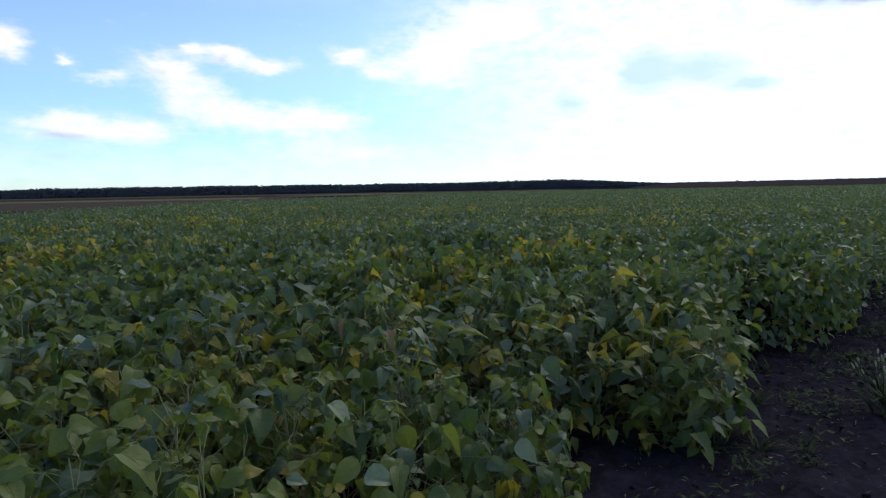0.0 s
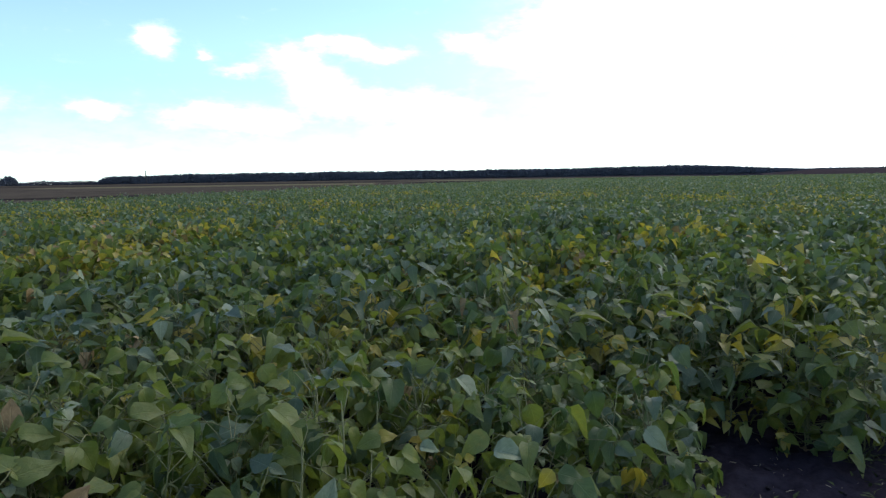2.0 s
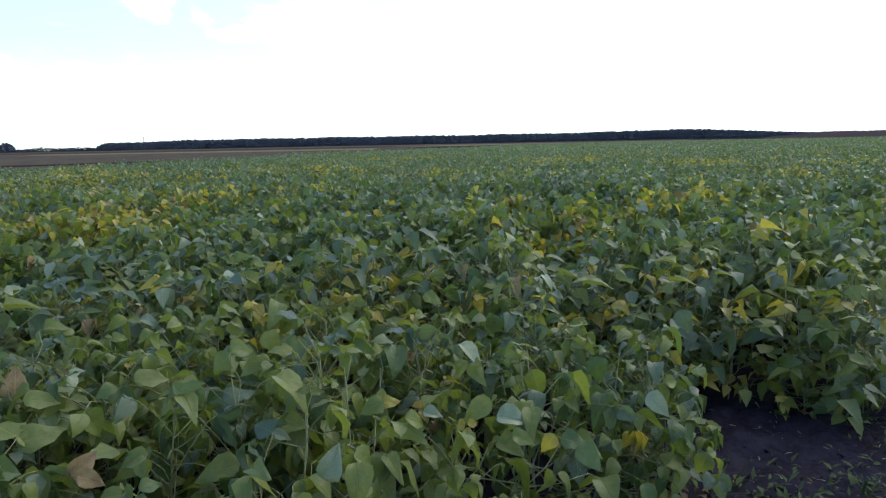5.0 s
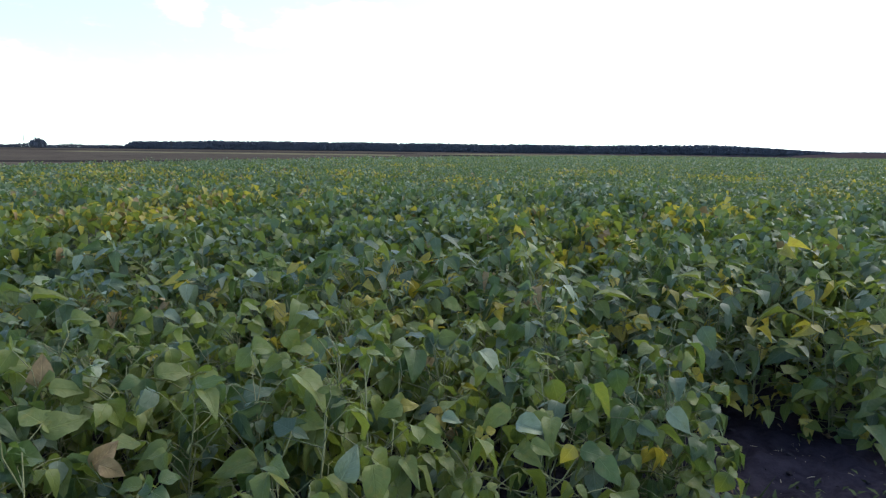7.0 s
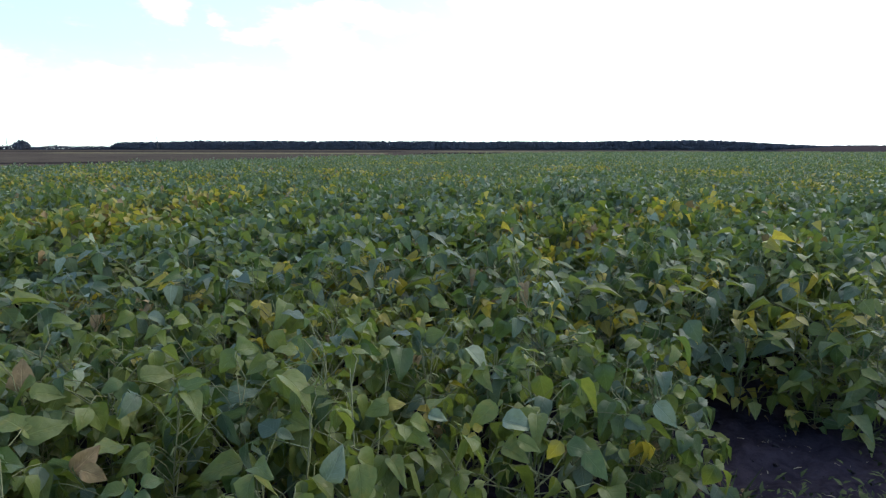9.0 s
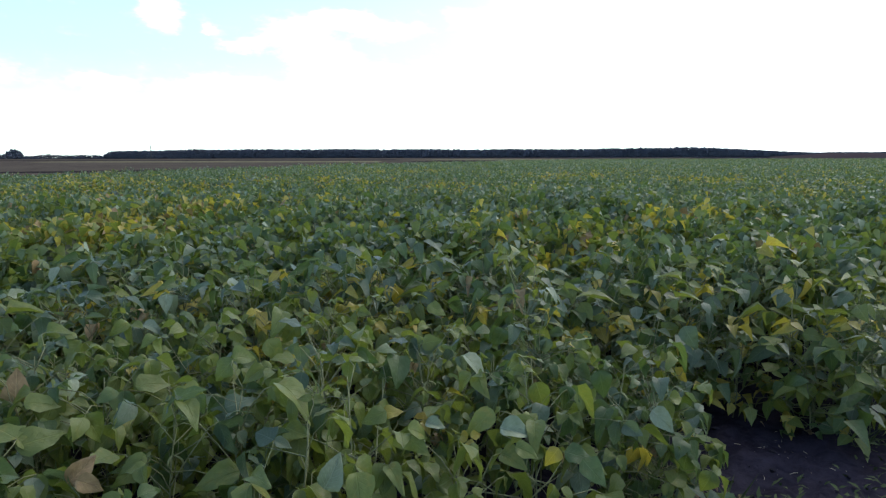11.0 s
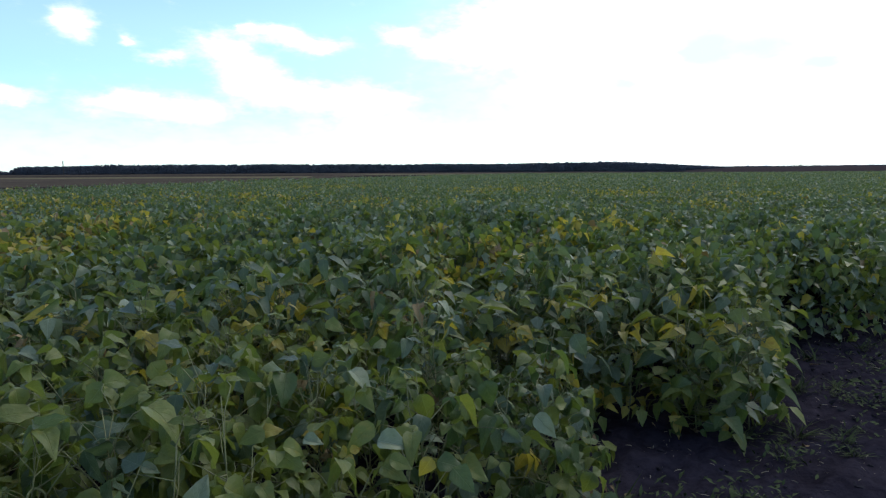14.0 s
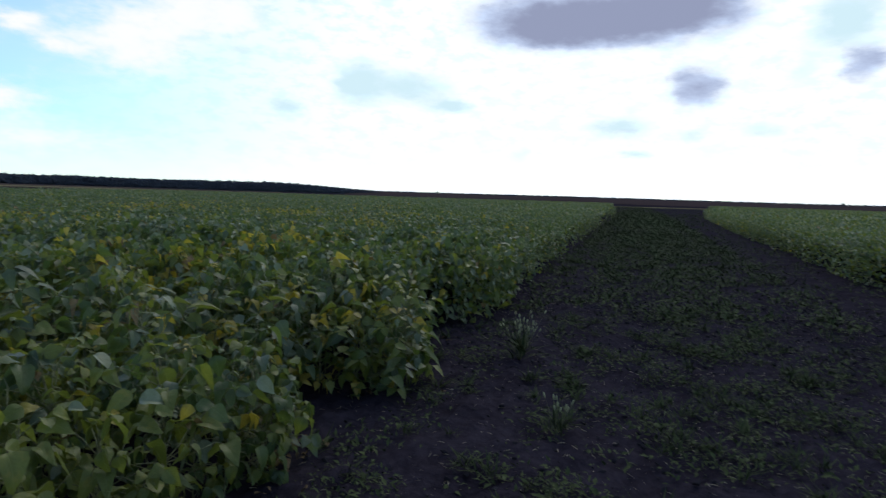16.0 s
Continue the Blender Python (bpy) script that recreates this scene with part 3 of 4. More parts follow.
LEAF_MESHES = [[None] * 6 for _ in range(16)]
for k in range(16):
    h = trifoliate(100 + k, None, None)
    for c in range(6):
        LEAF_MESHES[k][c] = tri_mesh("leaf", np.concatenate(h.v), np.concatenate(h.f), [LEAVES[c], STEM], np.where(np.concatenate(h.m) == 9, 1, 0), np.concatenate(h.uv))
STEM_MESHES = []
STEM_LINES = []
for k in range(10):
    r = np.random.default_rng(200 + k)
    line = stem_curve(r, 1.0)
    line[:, 2] *= 1.0
    STEM_LINES.append(line)
    v, f = tube(line, (0.0042, 0.0036, 0.003, 0.0024, 0.0015), 5)
    h = Heap()
    h.add(v, f, 0)
    for j in range(4):  # side shoots and bare stalks
        b = line[1 + j % 3]
        a = r.uniform(0, 6.28)
        tip = b + np.array((math.cos(a) * 0.09, math.sin(a) * 0.09, r.uniform(0.06, 0.2)))
        v, f = tube([b, (b + tip) / 2 + np.array((math.cos(a) * 0.02, math.sin(a) * 0.02, -0.02)), tip], (0.0026, 0.002, 0.0013), 3)
        h.add(v, f, 0)
    STEM_MESHES.append(h.mesh("stem", [STEM]))
POD_MESHES = []
for k in range(4):
    r = np.random.default_rng(300 + k)
    h = Heap()
    for j in range(r.integers(2, 5)):
        a, out_, ln = r.uniform(0, 6.28), r.uniform(0.01, 0.02), r.uniform(0.035, 0.05)
        dirv = np.array((math.cos(a) * 0.5, math.sin(a) * 0.5, -0.8))
        pts = [dirv * ln * t + np.array((math.cos(a), math.sin(a), 0)) * out_ * math.sin(t * 3) for t in (0, 0.2, 0.4, 0.6, 0.8, 1.0)]
        v, f = tube(pts, (0.001, 0.0042, 0.0036, 0.0044, 0.0034, 0.0008), 5)
        h.add(v, f, 0)
    POD_MESHES.append(h.mesh("pod", [POD]))

PLANT_LABELS = ["green soybean plant with broad three-part leaves", "soybean plant with some lime leaves turning yellow", "soybean plant with many yellow leaves"]


def plant_label(kinds):
    k = np.asarray(kinds)
    y, li = np.mean((k == 3) | (k == 4)), np.mean((k >= 2) & (k <= 4))
    return PLANT_LABELS[2 if y > 0.25 else 1 if li > 0.3 else 0]


# spots where the leaves have thinned and stalks and pods show
BARE = [(-1.1, 2.95, 0.3), (-0.2, 3.1, 0.25), (0.75, 2.45, 0.28), (-0.35, 2.35, 0.2), (-1.9, 2.3, 0.2)]


def bare(x, y):
    return max(math.exp(-((x - a) ** 2 + (y - b) ** 2) / q ** 2) for a, b, q in BARE)


r = np.random.default_rng(41)
for i, (x, y) in enumerate(near_sites):
    height = float(crop_height(x, y)) * (r.uniform(0.4, 0.55) if i >= len(near_sites) - near_runts else r.uniform(0.72, 1.04))
    plant = new("soybean_plant")
    plant.location, plant.rotation_euler = (x, y, -0.012), (0, 0, r.uniform(0, 6.28))
    rim = across(x, y) > edge_a(along(x, y)) - 0.5
    count = int((25 if rim else 32) * (1 - 0.45 * bare(x, y)))
    zz, head_, tilt, size = plant_leaves(r, height, count, rim)
    kinds = leaf_kinds(np.full(count, x), np.full(count, y), r, 1 - zz / height)
    tagged(plant, plant_label(kinds), "plant", "soybean plants in rows")
    k = i % 10
    st = part("stem", STEM_MESHES[k], plant)
    st.scale = (1, 1, height)
    line = STEM_LINES[k]
    for j in range(count):
        t = zz[j] / height
        ox, oy = np.interp(t, line[:, 2], line[:, 0]), np.interp(t, line[:, 2], line[:, 1])
        lf = part("leaf", LEAF_MESHES[r.integers(16)][kinds[j]], plant)
        lf.location = (ox, oy, zz[j])
        lf.rotation_euler = (radians(tilt[j]), radians(r.normal() * 8), radians(head_[j]))
        lf.scale = (size[j] * (0.6 if kinds[j] == 4 else 0.85 if kinds[j] == 3 else 1.0),) * 3
    for j in range(3 + int(6 * bare(x, y))):
        t = r.uniform(0.25, 0.85)
        pd = part("pod", POD_MESHES[r.integers(4)], plant)
        pd.location = (np.interp(t, line[:, 2], line[:, 0]), np.interp(t, line[:, 2], line[:, 1]), t * height)
        pd.rotation_euler = (0, 0, r.uniform(0, 6.28))

# plants a little further off: stem and one mesh of leaves each
TRI_MID = [trifoliate(400 + k, ST2, WD2) for k in range(8)]


def foliage_mesh(seed, mix, low):
    r = np.random.default_rng(seed)
    h = Heap()
    count = 22 if low else 20
    zz, head_, tilt, size = plant_leaves(r, 0.78, count, low)
    turns = rots(head_, tilt, r.normal(size=count) * 8)
    for j in range(count):
        p = TRI_MID[r.integers(8)]
        pick = r.random()
        kind = 3 if pick < mix[0] else 2 if pick < mix[0] + mix[1] else 4 if pick > 0.988 else 5 if pick > 0.94 else int(r.integers(2))
        v, f, m_ = np.concatenate(p.v), np.concatenate(p.f), np.concatenate(p.m)
        h.add(v * size[j] * (0.8 if kind == 4 else 1.2) @ turns[j].T + np.array((0, 0, zz[j])), f, np.where(m_ == 9, len(LEAVES), kind), np.concatenate(p.uv))
    return h.mesh("foliage", LEAVES + [STEM], uv=True)


FOLIAGE = [[foliage_mesh(500 + 10 * a + k, mix, k > 5) for k in range(9)] for a, mix in enumerate(((0.02, 0.12), (0.06, 0.40), (0.34, 0.42)))]
r = np.random.default_rng(43)
for i, (x, y) in enumerate(mid_sites):
    height = float(crop_height(x, y)) * r.uniform(0.82, 1.06)
    kinds = leaf_kinds(np.full(12, x), np.full(12, y), r)
    a = PLANT_LABELS.index(plant_label(kinds))
    plant = tagged(new("soybean_plant"), PLANT_LABELS[a], "plant", "soybean plants in rows")
    plant.location, plant.rotation_euler = (x, y, -0.012), (0, 0, r.uniform(0, 6.28))
    plant.scale = (1, 1, height / 0.78)
    st = part("stem", STEM_MESHES[i % 10], plant)
    st.scale = (1, 1, 0.78)
    part("foliage", FOLIAGE[a][r.integers(6, 9) if across(x, y) > edge_a(along(x, y)) - 0.5 else r.integers(6)], plant)


# ---- the rest of the crop, leaf by leaf, coarser with the distance ----
def crop_heap(h, r, inside, lo, hi, bear_lo, bear_hi, density, size, proto, depth):
    area = math.radians(bear_hi - bear_lo) / 2 * (hi * hi - lo * lo)
    n = int(area * density)
    rad = np.sqrt(r.uniform(lo * lo, hi * hi, n))
    b = np.radians(r.uniform(bear_lo, bear_hi, n))
    x, y = EYE[0] + rad * np.sin(b), EYE[1] + rad * np.cos(b)
    ok = inside(x, y)
    x, y = x[ok], y[ok]
    n = len(x)
    top = crop_height(x, y) + r.normal(size=n) * 0.04
    d = rim_distance(x, y)
    drop = r.random(n) ** 2.2 * depth
    drop = np.where((d < 0.4) & (r.random(n) < 0.75), r.random(n) * 0.72, drop)
    z = np.maximum(top - drop, 0.04)
    turns = rots(r.uniform(0, 360, n), -24 + r.normal(size=n) * 33, r.normal(size=n) * 33)
    v, f, uv = proto
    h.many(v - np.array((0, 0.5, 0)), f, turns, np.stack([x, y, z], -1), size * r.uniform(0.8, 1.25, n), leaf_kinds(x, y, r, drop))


OVATE = blade(ST2, WD2, 0.72, 0.35, 0.4)
KITE = blade((0.34,), (1.0,), 0.68, 0.35, 0.3)
DART = (np.array([(0, 0, 0), (-0.34, 0.42, 0.1), (0, 1.0, -0.12), (0.34, 0.42, 0.1)]), np.array([(0, 2, 1), (0, 3, 2)]), None)
r = np.random.default_rng(51)
for name, inside, bands in (
    ("soybean_crop", in_crop_a, [(MIDDLE - 0.4, 9, -72, 66, 950, 0.094, OVATE, 0.42), (9, 16, -72, 66, 640, 0.086, DART, 0.36), (16, 34, -70, 55, 250, 0.086, DART, 0.3),
                                 (34, 175, -62, 48, 24, 0.14, DART, 0.2), (1.3, 9, -170, -66, 260, 0.13, KITE, 0.55), (9, 34, -170, -72, 40, 0.2, DART, 0.4), (34, 120, -170, -62, 4, 0.4, DART, 0.3)]),
    ("soybean_crop", in_crop_b, [(6, 16, 30, 80, 420, 0.082, DART, 0.6), (16, 34, 25, 80, 110, 0.11, DART, 0.4), (34, 165, 25, 80, 14, 0.18, DART, 0.25), (4, 20, 80, 200, 80, 0.17, DART, 0.5), (20, 90, 80, 200, 7, 0.38, DART, 0.3)])):
    h = Heap()
    for lo, hi, b0, b1, dens, size, proto, depth in bands:
        crop_heap(h, r, inside, lo, hi, b0, b1, dens, size, proto, depth)
    if inside is in_crop_b:  # the leafy flank along the track
        crop_heap(h, r, lambda x, y: in_crop_b(x, y) & (across(x, y) < edge_b(along(x, y)) + 0.55), 6, 60, 25, 80, 330, 0.085, DART, 0.7)
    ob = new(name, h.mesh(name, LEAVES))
    tagged(ob, "dense green and yellowing soybean leaves across the field" if inside is in_crop_a else "soybean stand with lime edge beyond the track", "crop", kind="stuff")

# the shaded inside of the stand
for name, inside, d0, d1, lim in (("crop_interior", in_crop_a, -130.0, -1.7, MIDDLE - 0.3), ("crop_interior", in_crop_b, 5.1, 60.0, 0.0)):
    near_d, far_d = (d1, d0) if d0 < -50 else (d0, d1)
    dd = near_d + (far_d - near_d) * np.linspace(0, 1, 90) ** 2.2
    ss = np.sign(np.linspace(-0.75, 1, 190)) * np.abs(np.linspace(-0.75, 1, 190)) ** 2.0 * 190
    D, S = np.meshgrid(dd, ss)
    X, Y = U[0] * S + N[0] * D, U[1] * S + N[1] * D
    Z = crop_height(X, Y) - 0.19 + 0.06 * np.random.default_rng(8).normal(size=X.shape)
    keep = inside(X, Y) & (rim_distance(X, Y) > 0.4) & (np.hypot(X - EYE[0], Y - EYE[1]) > lim)
    idx = np.arange(X.size).reshape(X.shape)
    quads = np.stack([idx[:-1, :-1], idx[:-1, 1:], idx[1:, 1:], idx[1:, :-1]], -1).reshape(-1, 4)
    quads = quads[keep.ravel()[quads].all(1)]
    ob = new(name, tri_mesh(name, np.stack([X, Y, Z], -1).reshape(-1, 3), np.concatenate([quads[:, :3], quads[:, [0, 2, 3]]]), [UNDER]))
    tagged(ob, "dark inner leaves of the dense soybean stand", "crop", kind="stuff")

# ---- woods and hedges on the horizon ----
def tree_heap(h, r, x, y, height, width, clumps, grain=(0.45, 0.85)):
    trunk, f = tube([(x, y, -0.2), (x + r.normal() * 0.1, y, height * 0.4), (x + r.normal() * 0.2, y, height * 0.75)], (0.16, 0.12, 0.05), 5)
    h.add(trunk, f, 1)
    for j in range(3):
        a = r.uniform(0, 6.28)
        v, f = tube([(x, y, height * (0.3 + 0.12 * j)), (x + math.cos(a) * width * 0.6, y + math.sin(a) * width * 0.6, height * (0.5 + 0.12 * j))], (0.07, 0.02), 3)
        h.add(v, f, 1)
    u = r.normal(size=(clumps, 3))
    u /= np.linalg.norm(u, axis=1)[:, None]
    u *= (r.random(clumps) ** 0.4)[:, None]
    lobes = 1 + 0.25 * np.sin(3 * np.arctan2(u[:, 1], u[:, 0]) + r.uniform(0, 6))
    p = np.stack([x + u[:, 0] * width * lobes, y + u[:, 1] * width * lobes, height * 0.46 + u[:, 2] * height * 0.5], -1)
    v, f, _ = DART
    h.many(v - np.array((0, 0.5, 0)), f, rots(r.uniform(0, 360, clumps), r.uniform(-90, 90, clumps), r.uniform(-60, 60, clumps)), p, width * r.uniform(*grain, clumps), 0)


def wood_height(x):
    h = np.interp(x, [-533, -525, -420, -250, -60, 20, 60, 85, 110, 150, 200], [6.0, 9.0, 10.5, 9.8, 8.6, 8.6, 9.4, 9.8, 8.8, 6.8, 3.4])
    return h


r = np.random.default_rng(61)
h = Heap()
for row in range(3):
    for x in np.arange(-533, 200, 4.2):
        hh = wood_height(x) * r.uniform(0.95, 1.03) + 0.3 * math.sin(x * 0.07)
        tree_heap(h, r, x + r.normal() * 1.2, 600 + row * 7 + r.normal() * 1.5, hh, min(3.9, 1.9 + hh * 0.26), 230, (0.32, 0.58))
for x in np.arange(-533, 196, 2.6):  # undergrowth along the edge of the wood
    tree_heap(h, r, x + r.normal() * 0.8, 596 + r.normal(), min(4.2, wood_height(x)) * r.uniform(0.8, 1.1), 2.4, 40, (0.35, 0.7))
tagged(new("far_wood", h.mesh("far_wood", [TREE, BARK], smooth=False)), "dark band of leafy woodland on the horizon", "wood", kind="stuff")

# a low ploughed rise with a thin hedge along its crest
def rise_height(bearing, rad):
    k = np.clip((bearing - 15.0) / 4.0, 0, 1) * np.clip((150.0 - bearing) / 20.0, 0, 1)
    return 3.1 * k * np.clip((rad - 260.0) / 380.0, 0, 1) ** 1.3 * (1 + 0.06 * np.sin(bearing * 0.21))


B_, R_ = np.meshgrid(np.linspace(15, 150, 140), np.concatenate([np.linspace(255, 640, 12), [700, 800]]))
Z = rise_height(B_, np.minimum(R_, 640)) * np.where(R_ > 640, 0.8, 1.0) + 0.09 + 0.03 * (R_ > 260)
idx = np.arange(B_.size).reshape(B_.shape)
quads = np.stack([idx[:-1, :-1], idx[1:, :-1], idx[1:, 1:], idx[:-1, 1:]], -1).reshape(-1, 4)
rise = new("far_rise", tri_mesh("far_rise", np.stack([R_ * np.sin(np.radians(B_)), R_ * np.cos(np.radians(B_)), Z], -1).reshape(-1, 3), np.concatenate([quads[:, :3], quads[:, [0, 2, 3]]]), [PLOUGHED]))
tagged(rise, "low distant rise of dark brown ploughed soil", "field", kind="structure")

h = Heap()
for b in np.concatenate([np.arange(-75, -40, 0.25), np.arange(17, 150, 0.2), np.arange(150, 285, 1.0)]):
    if 17 <= b < 150:
        hh, z0 = 1.25 * r.uniform(0.85, 1.1) + (1.3 if r.random() < 0.008 else 0), float(rise_height(b, 640.0))
        lump = Heap()
        tree_heap(lump, r, 638 * math.sin(radians(b)), 638 * math.cos(radians(b)), hh + 0.5, 1.7, 40, (0.5, 0.9))
        for v, f, m_ in zip(lump.v, lump.f, lump.m):
            h.add(v + np.array((0, 0, z0 - 0.5)), f - f.min(), m_)
        continue
    b = b if b < 180 else b - 360
    tree_heap(h, r, 880 * math.sin(radians(b)), 880 * math.cos(radians(b)), 4.9 * r.uniform(0.88, 1.1) + 0.8 * math.sin(b * 2.3), 4.2, 80, (0.3, 0.55))
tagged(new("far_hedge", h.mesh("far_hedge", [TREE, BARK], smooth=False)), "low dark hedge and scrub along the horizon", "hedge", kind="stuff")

h = Heap()
for j in range(3):
    tree_heap(h, r, -776 + 6.5 * (j - 1), 702, 13.2 if j == 1 else 10.0, 7.5 if j == 1 else 6.0, 220)
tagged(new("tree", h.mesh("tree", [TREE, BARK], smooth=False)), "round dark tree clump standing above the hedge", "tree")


def utility_pole(x, y, height):
    base = new("utility_pole")
    base.location = (x, y, 0)
    tagged(base, "thin weathered pole above the distant trees", "pole", "poles on the horizon")
    v, f = tube([(0, 0, -0.3), (0, 0, height * 0.5), (0, 0, height)], (0.5, 0.42, 0.36), 8)
    part("mast", tri_mesh("mast", v, f, [POLE]), base)
    v, f = tube([(-1.0, 0, height - 0.8), (0, 0, height - 0.7), (1.0, 0, height - 0.8)], (0.08, 0.1, 0.08), 6)
    part("crossarm", tri_mesh("crossarm", v, f, [POLE]), base)


utility_pole(-800, 702, 18.5)
utility_pole(-468, 592, 14.5)


# ---- single leaves that stand out on the near plants ----
LEAFLET = [[None] * 6 for _ in range(4)]
for k in range(4):
    v, f, uv = leaf_blade(np.random.default_rng(640 + k), 0.7, (0.25, 0.4, 1.3, 0.2)[k], (0.2, 0.35, 0.2, 0.45)[k], (0.2, -0.3, 0.4, 0.1)[k])
    for c in range(6):
        LEAFLET[k][c] = tri_mesh("leaf", v - np.array((0, 0.5, 0)), f, [LEAVES[c]], np.zeros(len(f)), uv)
LITTER_MESHES = []
for k in range(4):
    v, f, uv = leaf_blade(np.random.default_rng(660 + k), 0.6, 0.9, 0.5, 0.5)
    LITTER_MESHES.append(tri_mesh("fallen_leaf", v - np.array((0, 0.5, 0)), f, [LITTER], np.zeros(len(f)), uv))
near_plants = [o for o in scene.objects if o.name.startswith("soybean_plant")][:len(near_sites)]


def show_leaf(x, y, z, size, colour, tip, lean=25.0, shape=0):
    """A leaflet that turns its face to the track. tip: degrees of its point from upward, clockwise as seen from the track; lean: how far the face looks up."""
    x, y, z = EYE[0] + 0.97 * (x - EYE[0]), EYE[1] + 0.97 * (y - EYE[1]), 1.49 + 0.97 * (z - 1.49)
    to_eye = Vector((EYE[0] - x, EYE[1] - y, 0)).normalized()
    nrm = (to_eye * math.cos(radians(lean)) + Vector((0, 0, 1)) * math.sin(radians(lean))).normalized()
    right = Vector((0, 0, 1)).cross(to_eye).normalized()
    up = nrm.cross(right).normalized()
    ydir = up * math.cos(radians(tip)) + right * math.sin(radians(tip))
    xdir = ydir.cross(nrm)
    m = Matrix((xdir, ydir, nrm)).transposed().to_4x4()
    size *= 0.9
    m = Matrix.Translation((x, y, z)) @ m @ Matrix.Diagonal((size, size, size, 1))
    plant = min(near_plants, key=lambda o: (o.location.x - x) ** 2 + (o.location.y - y) ** 2)
    lf = part("leaf", LEAFLET[shape][colour], plant)
    base = Matrix.Translation(plant.location) @ plant.rotation_euler.to_matrix().to_4x4()
    lf.matrix_basis = base.inverted() @ m
    return lf


# x, y, z, length, colour, tip, lean, shape
show_leaf(-1.86, 1.65, 0.70, 0.130, 4, 8, 10, 0)
show_leaf(-1.69, 1.59, 0.68, 0.115, 2, 95, 55, 1)
show_leaf(-1.50, 1.40, 0.66, 0.145, 2, 80, 45, 0)
show_leaf(-1.32, 1.36, 0.60, 0.105, 4, 60, 20, 2)
show_leaf(-1.27, 1.33, 0.58, 0.085, 4, 120, 30, 1)
show_leaf(-1.45, 1.83, 0.68, 0.130, 2, 80, 55, 1)
show_leaf(-1.29, 1.76, 0.66, 0.095, 2, 200, 20, 0)
show_leaf(-1.22, 1.75, 0.66, 0.095, 2, 125, 40, 0)
show_leaf(-1.04, 1.74, 0.68, 0.120, 1, 70, 60, 0)
show_leaf(-1.22, 2.30, 0.66, 0.130, 2, 150, 15, 0)
show_leaf(-0.58, 1.44, 0.64, 0.110, 5, 35, 15, 2)
show_leaf(-0.58, 1.76, 0.66, 0.095, 2, 250, 40, 0)
show_leaf(-0.53, 1.81, 0.66, 0.075, 3, 85, 45, 0)
show_leaf(-0.37, 1.74, 0.66, 0.070, 5, 110, 50, 2)
show_leaf(-0.12, 1.77, 0.65, 0.115, 5, 105, 50, 2)
show_leaf(-0.08, 1.68, 0.64, 0.080, 2, 100, 55, 1)
show_leaf(-0.01, 1.69, 0.62, 0.075, 3, 215, 15, 0)
show_leaf(0.07, 1.68, 0.64, 0.095, 0, 100, 50, 0)
show_leaf(0.11, 1.63, 0.62, 0.100, 0, 135, 40, 0)
show_leaf(-0.07, 2.13, 0.62, 0.130, 2, 160, 10, 1)
show_leaf(-0.14, 2.16, 0.60, 0.090, 2, 200, 25, 0)
show_leaf(0.38, 2.31, 0.50, 0.120, 5, 125, 35, 1)
show_leaf(0.97, 3.83, 0.40, 0.100, 5, 85, 35, 0)
show_leaf(1.14, 3.87, 0.36, 0.085, 5, 20, 20, 0)
show_leaf(1.33, 3.64, 0.50, 0.130, 2, 90, 40, 0)
show_leaf(1.38, 3.50, 0.48, 0.130, 2, 110, 30, 1)
show_leaf(-0.65, 2.92, 0.72, 0.115, 2, 120, 40, 0)
show_leaf(-0.57, 2.48, 0.66, 0.120, 1, 95, 40, 1)
show_leaf(0.15, 2.36, 0.60, 0.125, 0, 170, 10, 0)
show_leaf(0.59, 3.09, 0.60, 0.140, 1, 150, 15, 0)

# ---- the track: weeds, straw, crumbs of soil, fallen leaves ----
def weed_mesh(seed, count=44, spread=0.085, grow=1.0):
    """A low sprawling weed of small blades, some upright."""
    r = np.random.default_rng(seed)
    h = Heap()
    for j in range(int(count * r.uniform(0.75, 1.2))):
        v, f, uv = blade((0.45,), (1.0,), r.uniform(0.28, 0.55), 0.3, r.uniform(0.1, 0.5))
        turn = rots([r.uniform(0, 360)], [r.uniform(5, 65)], [r.normal() * 20])[0]
        start = np.array((r.normal() * spread, r.normal() * spread, r.random() ** 2 * 0.10))
        h.add(v * r.uniform(0.02, 0.055) * grow @ turn.T + start, f, 0, uv)
    return h


def tuft_mesh(seed, count=30, grow=1.0):
    """A tuft of narrow grass blades."""
    r = np.random.default_rng(seed)
    h = Heap()
    for j in range(int(count * r.uniform(0.75, 1.2))):
        v, f, uv = blade((0.35,), (1.0,), 0.075 * grow, 0.5, r.uniform(0.2, 0.7))
        turn = rots([r.uniform(0, 360)], [r.uniform(30, 85)], [0])[0]
        h.add(v * r.uniform(0.06, 0.16) @ turn.T + np.array((r.normal() * 0.025, r.normal() * 0.025, 0)), f, 0, uv)
    return h


WEEDS = [weed_mesh(700 + k) for k in range(5)] + [tuft_mesh(720 + k) for k in range(4)]
FAR_WEEDS = [weed_mesh(740 + k, 20, 0.10, 1.35) for k in range(6)] + [tuft_mesh(760 + k, 10, 1.6) for k in range(3)]
WEED_MESHES = [hp.mesh("foliage", [WEED]) for hp in WEEDS]


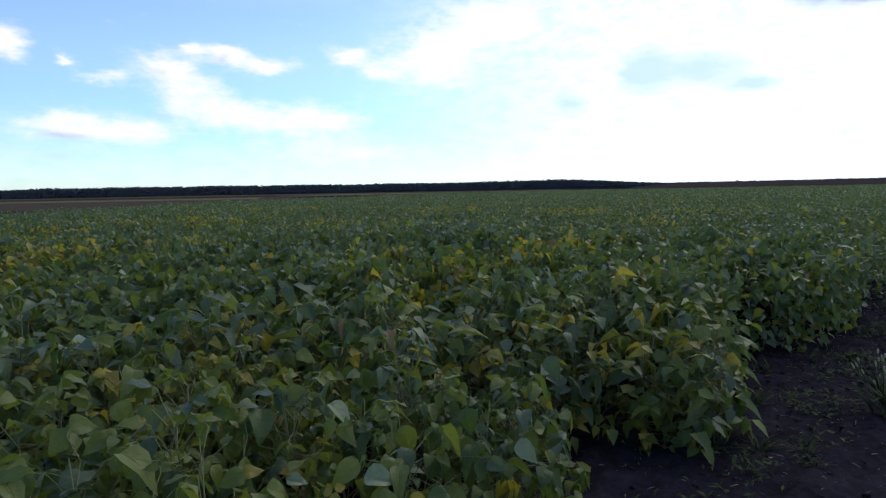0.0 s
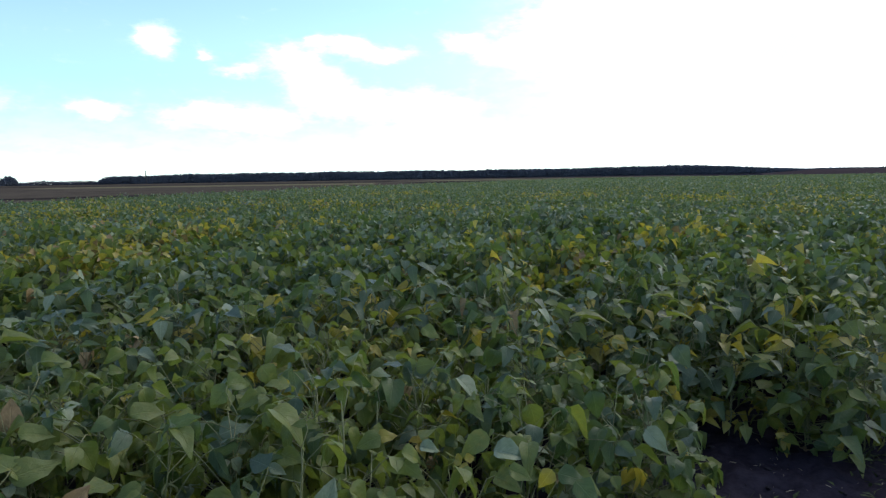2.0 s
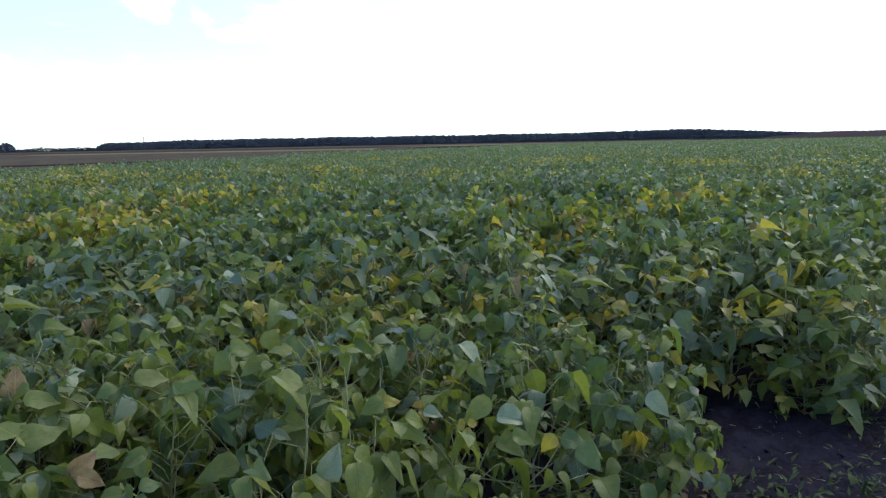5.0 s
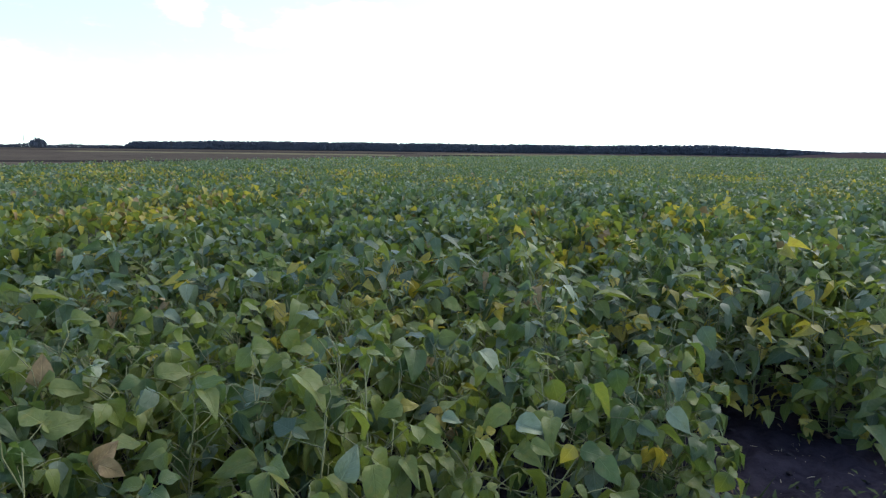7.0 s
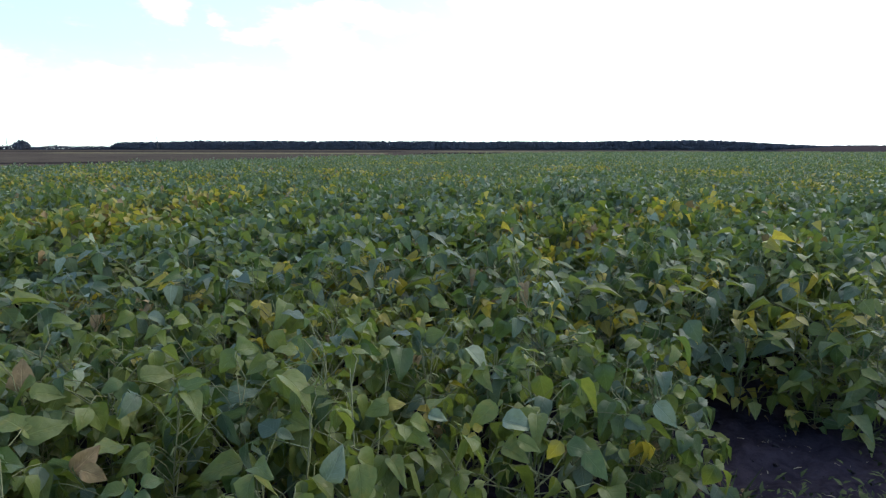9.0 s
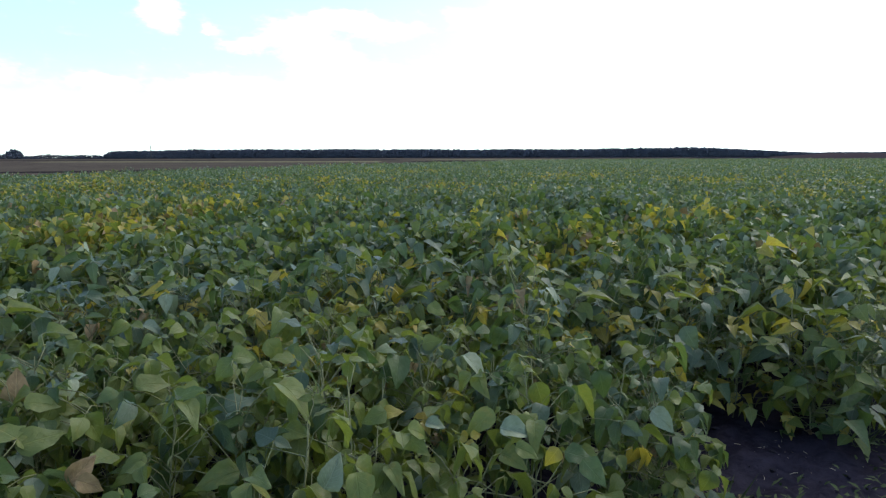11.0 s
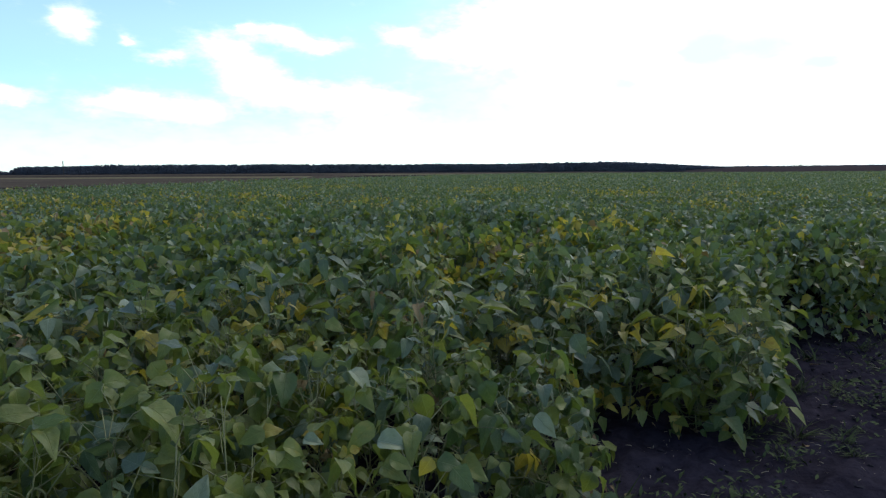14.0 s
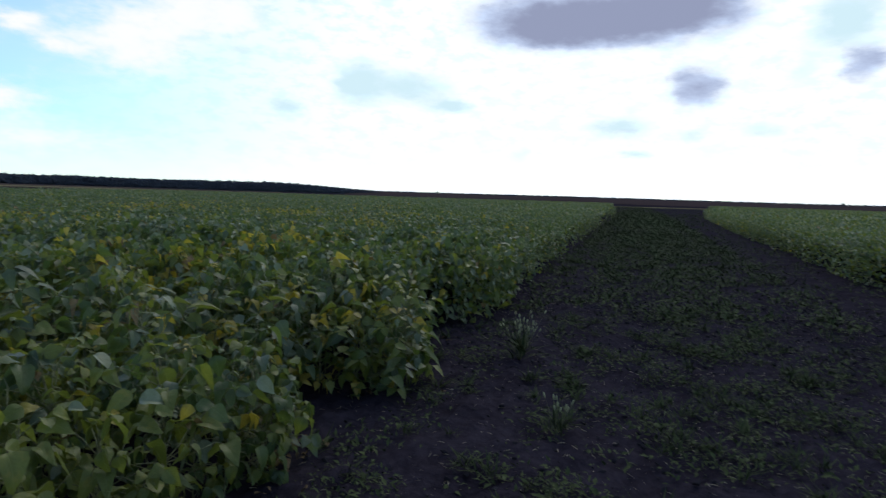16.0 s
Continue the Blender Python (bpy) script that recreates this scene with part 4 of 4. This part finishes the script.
def weedy(x, y):
    """How likely a weed is: few beside the crop and in the wheel ruts, many between, thicker along the track."""
    d, s = across(x, y), along(x, y)
    k = 0.10 + 0.75 * np.exp(-((d - 1.35) / 0.85) ** 2) + 0.5 * np.exp(-((d - 0.05) / 0.3) ** 2) + 0.45 * np.exp(-((d - 3.0) / 0.3) ** 2) + 0.35 * np.exp(-((d + 0.95) / 0.25) ** 2)
    k = k + np.clip((s - 6.0) / 40.0, 0, 0.5) * (d < 3.3)
    return k * np.clip(0.6 + 0.6 * wave(x, y, 1.3, 71), 0.05, 1.2)


def track_spots(r, n, s0, s1):
    s = r.uniform(s0, s1, n)
    d = edge_a(s) + 0.1 + r.random(n) * (edge_b(s) - edge_a(s) - 0.15)
    x, y = U[0] * s + N[0] * d, U[1] * s + N[1] * d
    ok = r.random(n) < weedy(x, y)
    return x[ok], y[ok]


r = np.random.default_rng(73)
x, y = track_spots(r, 1300, 1.0, 7.5)
for i in range(min(len(x), 295)):
    k = int(r.choice([0, 1, 2, 3, 4, 0, 1, 2, 3, 4, 5, 6, 7, 8]))
    weed = tagged(new("weed"), "small green weed sprouting from bare soil" if k < 5 else "short tuft of grass on bare soil", "weed", "weeds on the track")
    weed.location, weed.rotation_euler = (x[i], y[i], -0.02), (0, 0, r.uniform(0, 6.28))
    s = r.uniform(0.6, 1.3)
    weed.scale = (s, s, s)
    part("foliage", WEED_MESHES[k], weed)
h = Heap()
for s0, s1, n, kinds_ in ((1.0, 7.5, 1700, WEEDS), (7.5, 30, 7500, FAR_WEEDS), (30, 80, 6000, FAR_WEEDS), (80, 150, 3000, FAR_WEEDS), (-10, 1.0, 700, FAR_WEEDS)):
    x, y = track_spots(r, n, s0, s1)
    which = r.integers(9, size=len(x))
    for k in range(9):
        ok = which == k
        m = int(ok.sum())
        v, f = np.concatenate(kinds_[k].v), np.concatenate(kinds_[k].f)
        h.many(v, f, rots(r.uniform(0, 360, m), np.zeros(m), np.zeros(m)), np.stack([x[ok], y[ok], np.full(m, -0.01)], -1), r.uniform(0.8, 1.6, m) * (0.75 if 0 < s1 < 8 else 1.0 if s1 < 31 else 1.6), 0)
tagged(new("track_weeds", h.mesh("track_weeds", [WEED])), "scattered green weeds along the bare track", "weeds", kind="stuff")


def foxtail(x, y, height, count, seed):
    """Grass weed with pale upright seed heads."""
    r = np.random.default_rng(seed)
    base = tagged(new("foxtail_grass"), "grass weed with pale upright seed heads", "weed", "seeding grass on the track")
    base.location = (x, y, -0.02)
    hb = Heap()
    for j in range(40):
        v, f, uv = blade((0.25, 0.6), (1.0, 0.7), 0.06, 0.5, r.uniform(0.2, 0.8))
        turn = rots([r.uniform(0, 360)], [r.uniform(35, 85)], [0])[0]
        hb.add(v * r.uniform(0.4, 0.8) * height @ turn.T + np.array((r.normal() * 0.03, r.normal() * 0.03, r.uniform(0, 0.25) * height)), f)
    part("blades", hb.mesh("blades", [WEED]), base)
    for j in range(count):
        a, lean, hh = r.uniform(0, 6.28), r.uniform(0.05, 0.65), height * r.uniform(0.6, 1.05)
        tip = np.array((math.cos(a) * lean * hh, math.sin(a) * lean * hh, hh))
        v, f = tube([(0, 0, 0), tip * (0.45, 0.45, 0.5), tip], (0.0015, 0.0012, 0.0009), 3)
        st = part("stalk", tri_mesh("stalk", v, f, [STEM]), base)
        dirv = tip / np.linalg.norm(tip)
        v, f = tube([tip + dirv * t * 0.042 for t in (0, 0.2, 0.5, 0.8, 0.9)], (0.0015, 0.0055, 0.0065, 0.0045, 0.0015), 6)
        part("seed_head", tri_mesh("seed_head", v, f, [SEED]), st, "pale bristly seed head")


foxtail(2.86, 3.95, 0.42, 26, 81)
foxtail(2.17, 2.36, 0.26, 9, 82)
foxtail(3.05, 4.25, 0.30, 8, 83)

# straw bits and soil crumbs near the camera
r = np.random.default_rng(91)
h = Heap()
n = 4500
s, d = 0.5 + 9.5 * r.random(n), r.uniform(-1.5, 4.7, n)
x, y = U[0] * s + N[0] * d, U[1] * s + N[1] * d
v, f = tube([(0, -0.5, 0), (0.03, 0, 0.05), (0, 0.5, 0)], (0.035, 0.045, 0.03), 3)
h.many(v, f, rots(r.uniform(0, 360, n), r.normal(size=n) * 12, np.zeros(n)), np.stack([x, y, np.full(n, 0.012)], -1), 0.008 + 0.04 * r.random(n) ** 2, 0)
tagged(new("straw_bits", h.mesh("straw_bits", [STRAW])), "short pale bits of straw strewn over the soil", "straw", kind="stuff")

ico = bmesh.new()
bmesh.ops.create_icosphere(ico, subdivisions=1, radius=1.0)
ico_v = np.array([q.co[:] for q in ico.verts])
ico_f = np.array([[q.index for q in fc.verts] for fc in ico.faces])
ico.free()
h = Heap()
for k in range(6):
    n = 600
    vv = ico_v * (1 + 0.3 * r.normal(size=(len(ico_v), 1))) * (1, 0.8, 0.6)
    s, d = 0.3 + 9.0 * r.random(n) ** 0.8, r.uniform(-1.9, 4.7, n)
    x, y = U[0] * s + N[0] * d, U[1] * s + N[1] * d
    h.many(vv, ico_f, rots(r.uniform(0, 360, n), r.uniform(-30, 30, n), r.uniform(-30, 30, n)), np.stack([x, y, np.full(n, -0.004)], -1), 0.006 + 0.022 * r.random(n) ** 3, 0)
tagged(new("soil_crumbs", h.mesh("soil_crumbs", [CLOD], smooth=False)), "loose dark crumbs and clods of soil", "soil", kind="stuff")

for i in range(70):
    s = r.uniform(0.8, 5.5)
    d = float(edge_a(s)) - 0.1 + abs(r.normal()) * 0.2
    if i > 45:  # a drift of litter under the rim
        s, d = 2.34 + r.normal() * 0.14, -1.3 + r.normal() * 0.07
    lf = tagged(new("fallen_leaf", LITTER_MESHES[int(r.integers(4))]), "dry brown curled leaf fallen on the soil", "leaf", "fallen leaves beside the crop")
    lf.location = (U[0] * s + N[0] * d, U[1] * s + N[1] * d, 0.022)
    lf.rotation_euler = (r.normal() * 0.35, r.normal() * 0.35, r.uniform(0, 6.28))
    lf.scale = (r.uniform(0.03, 0.065),) * 3
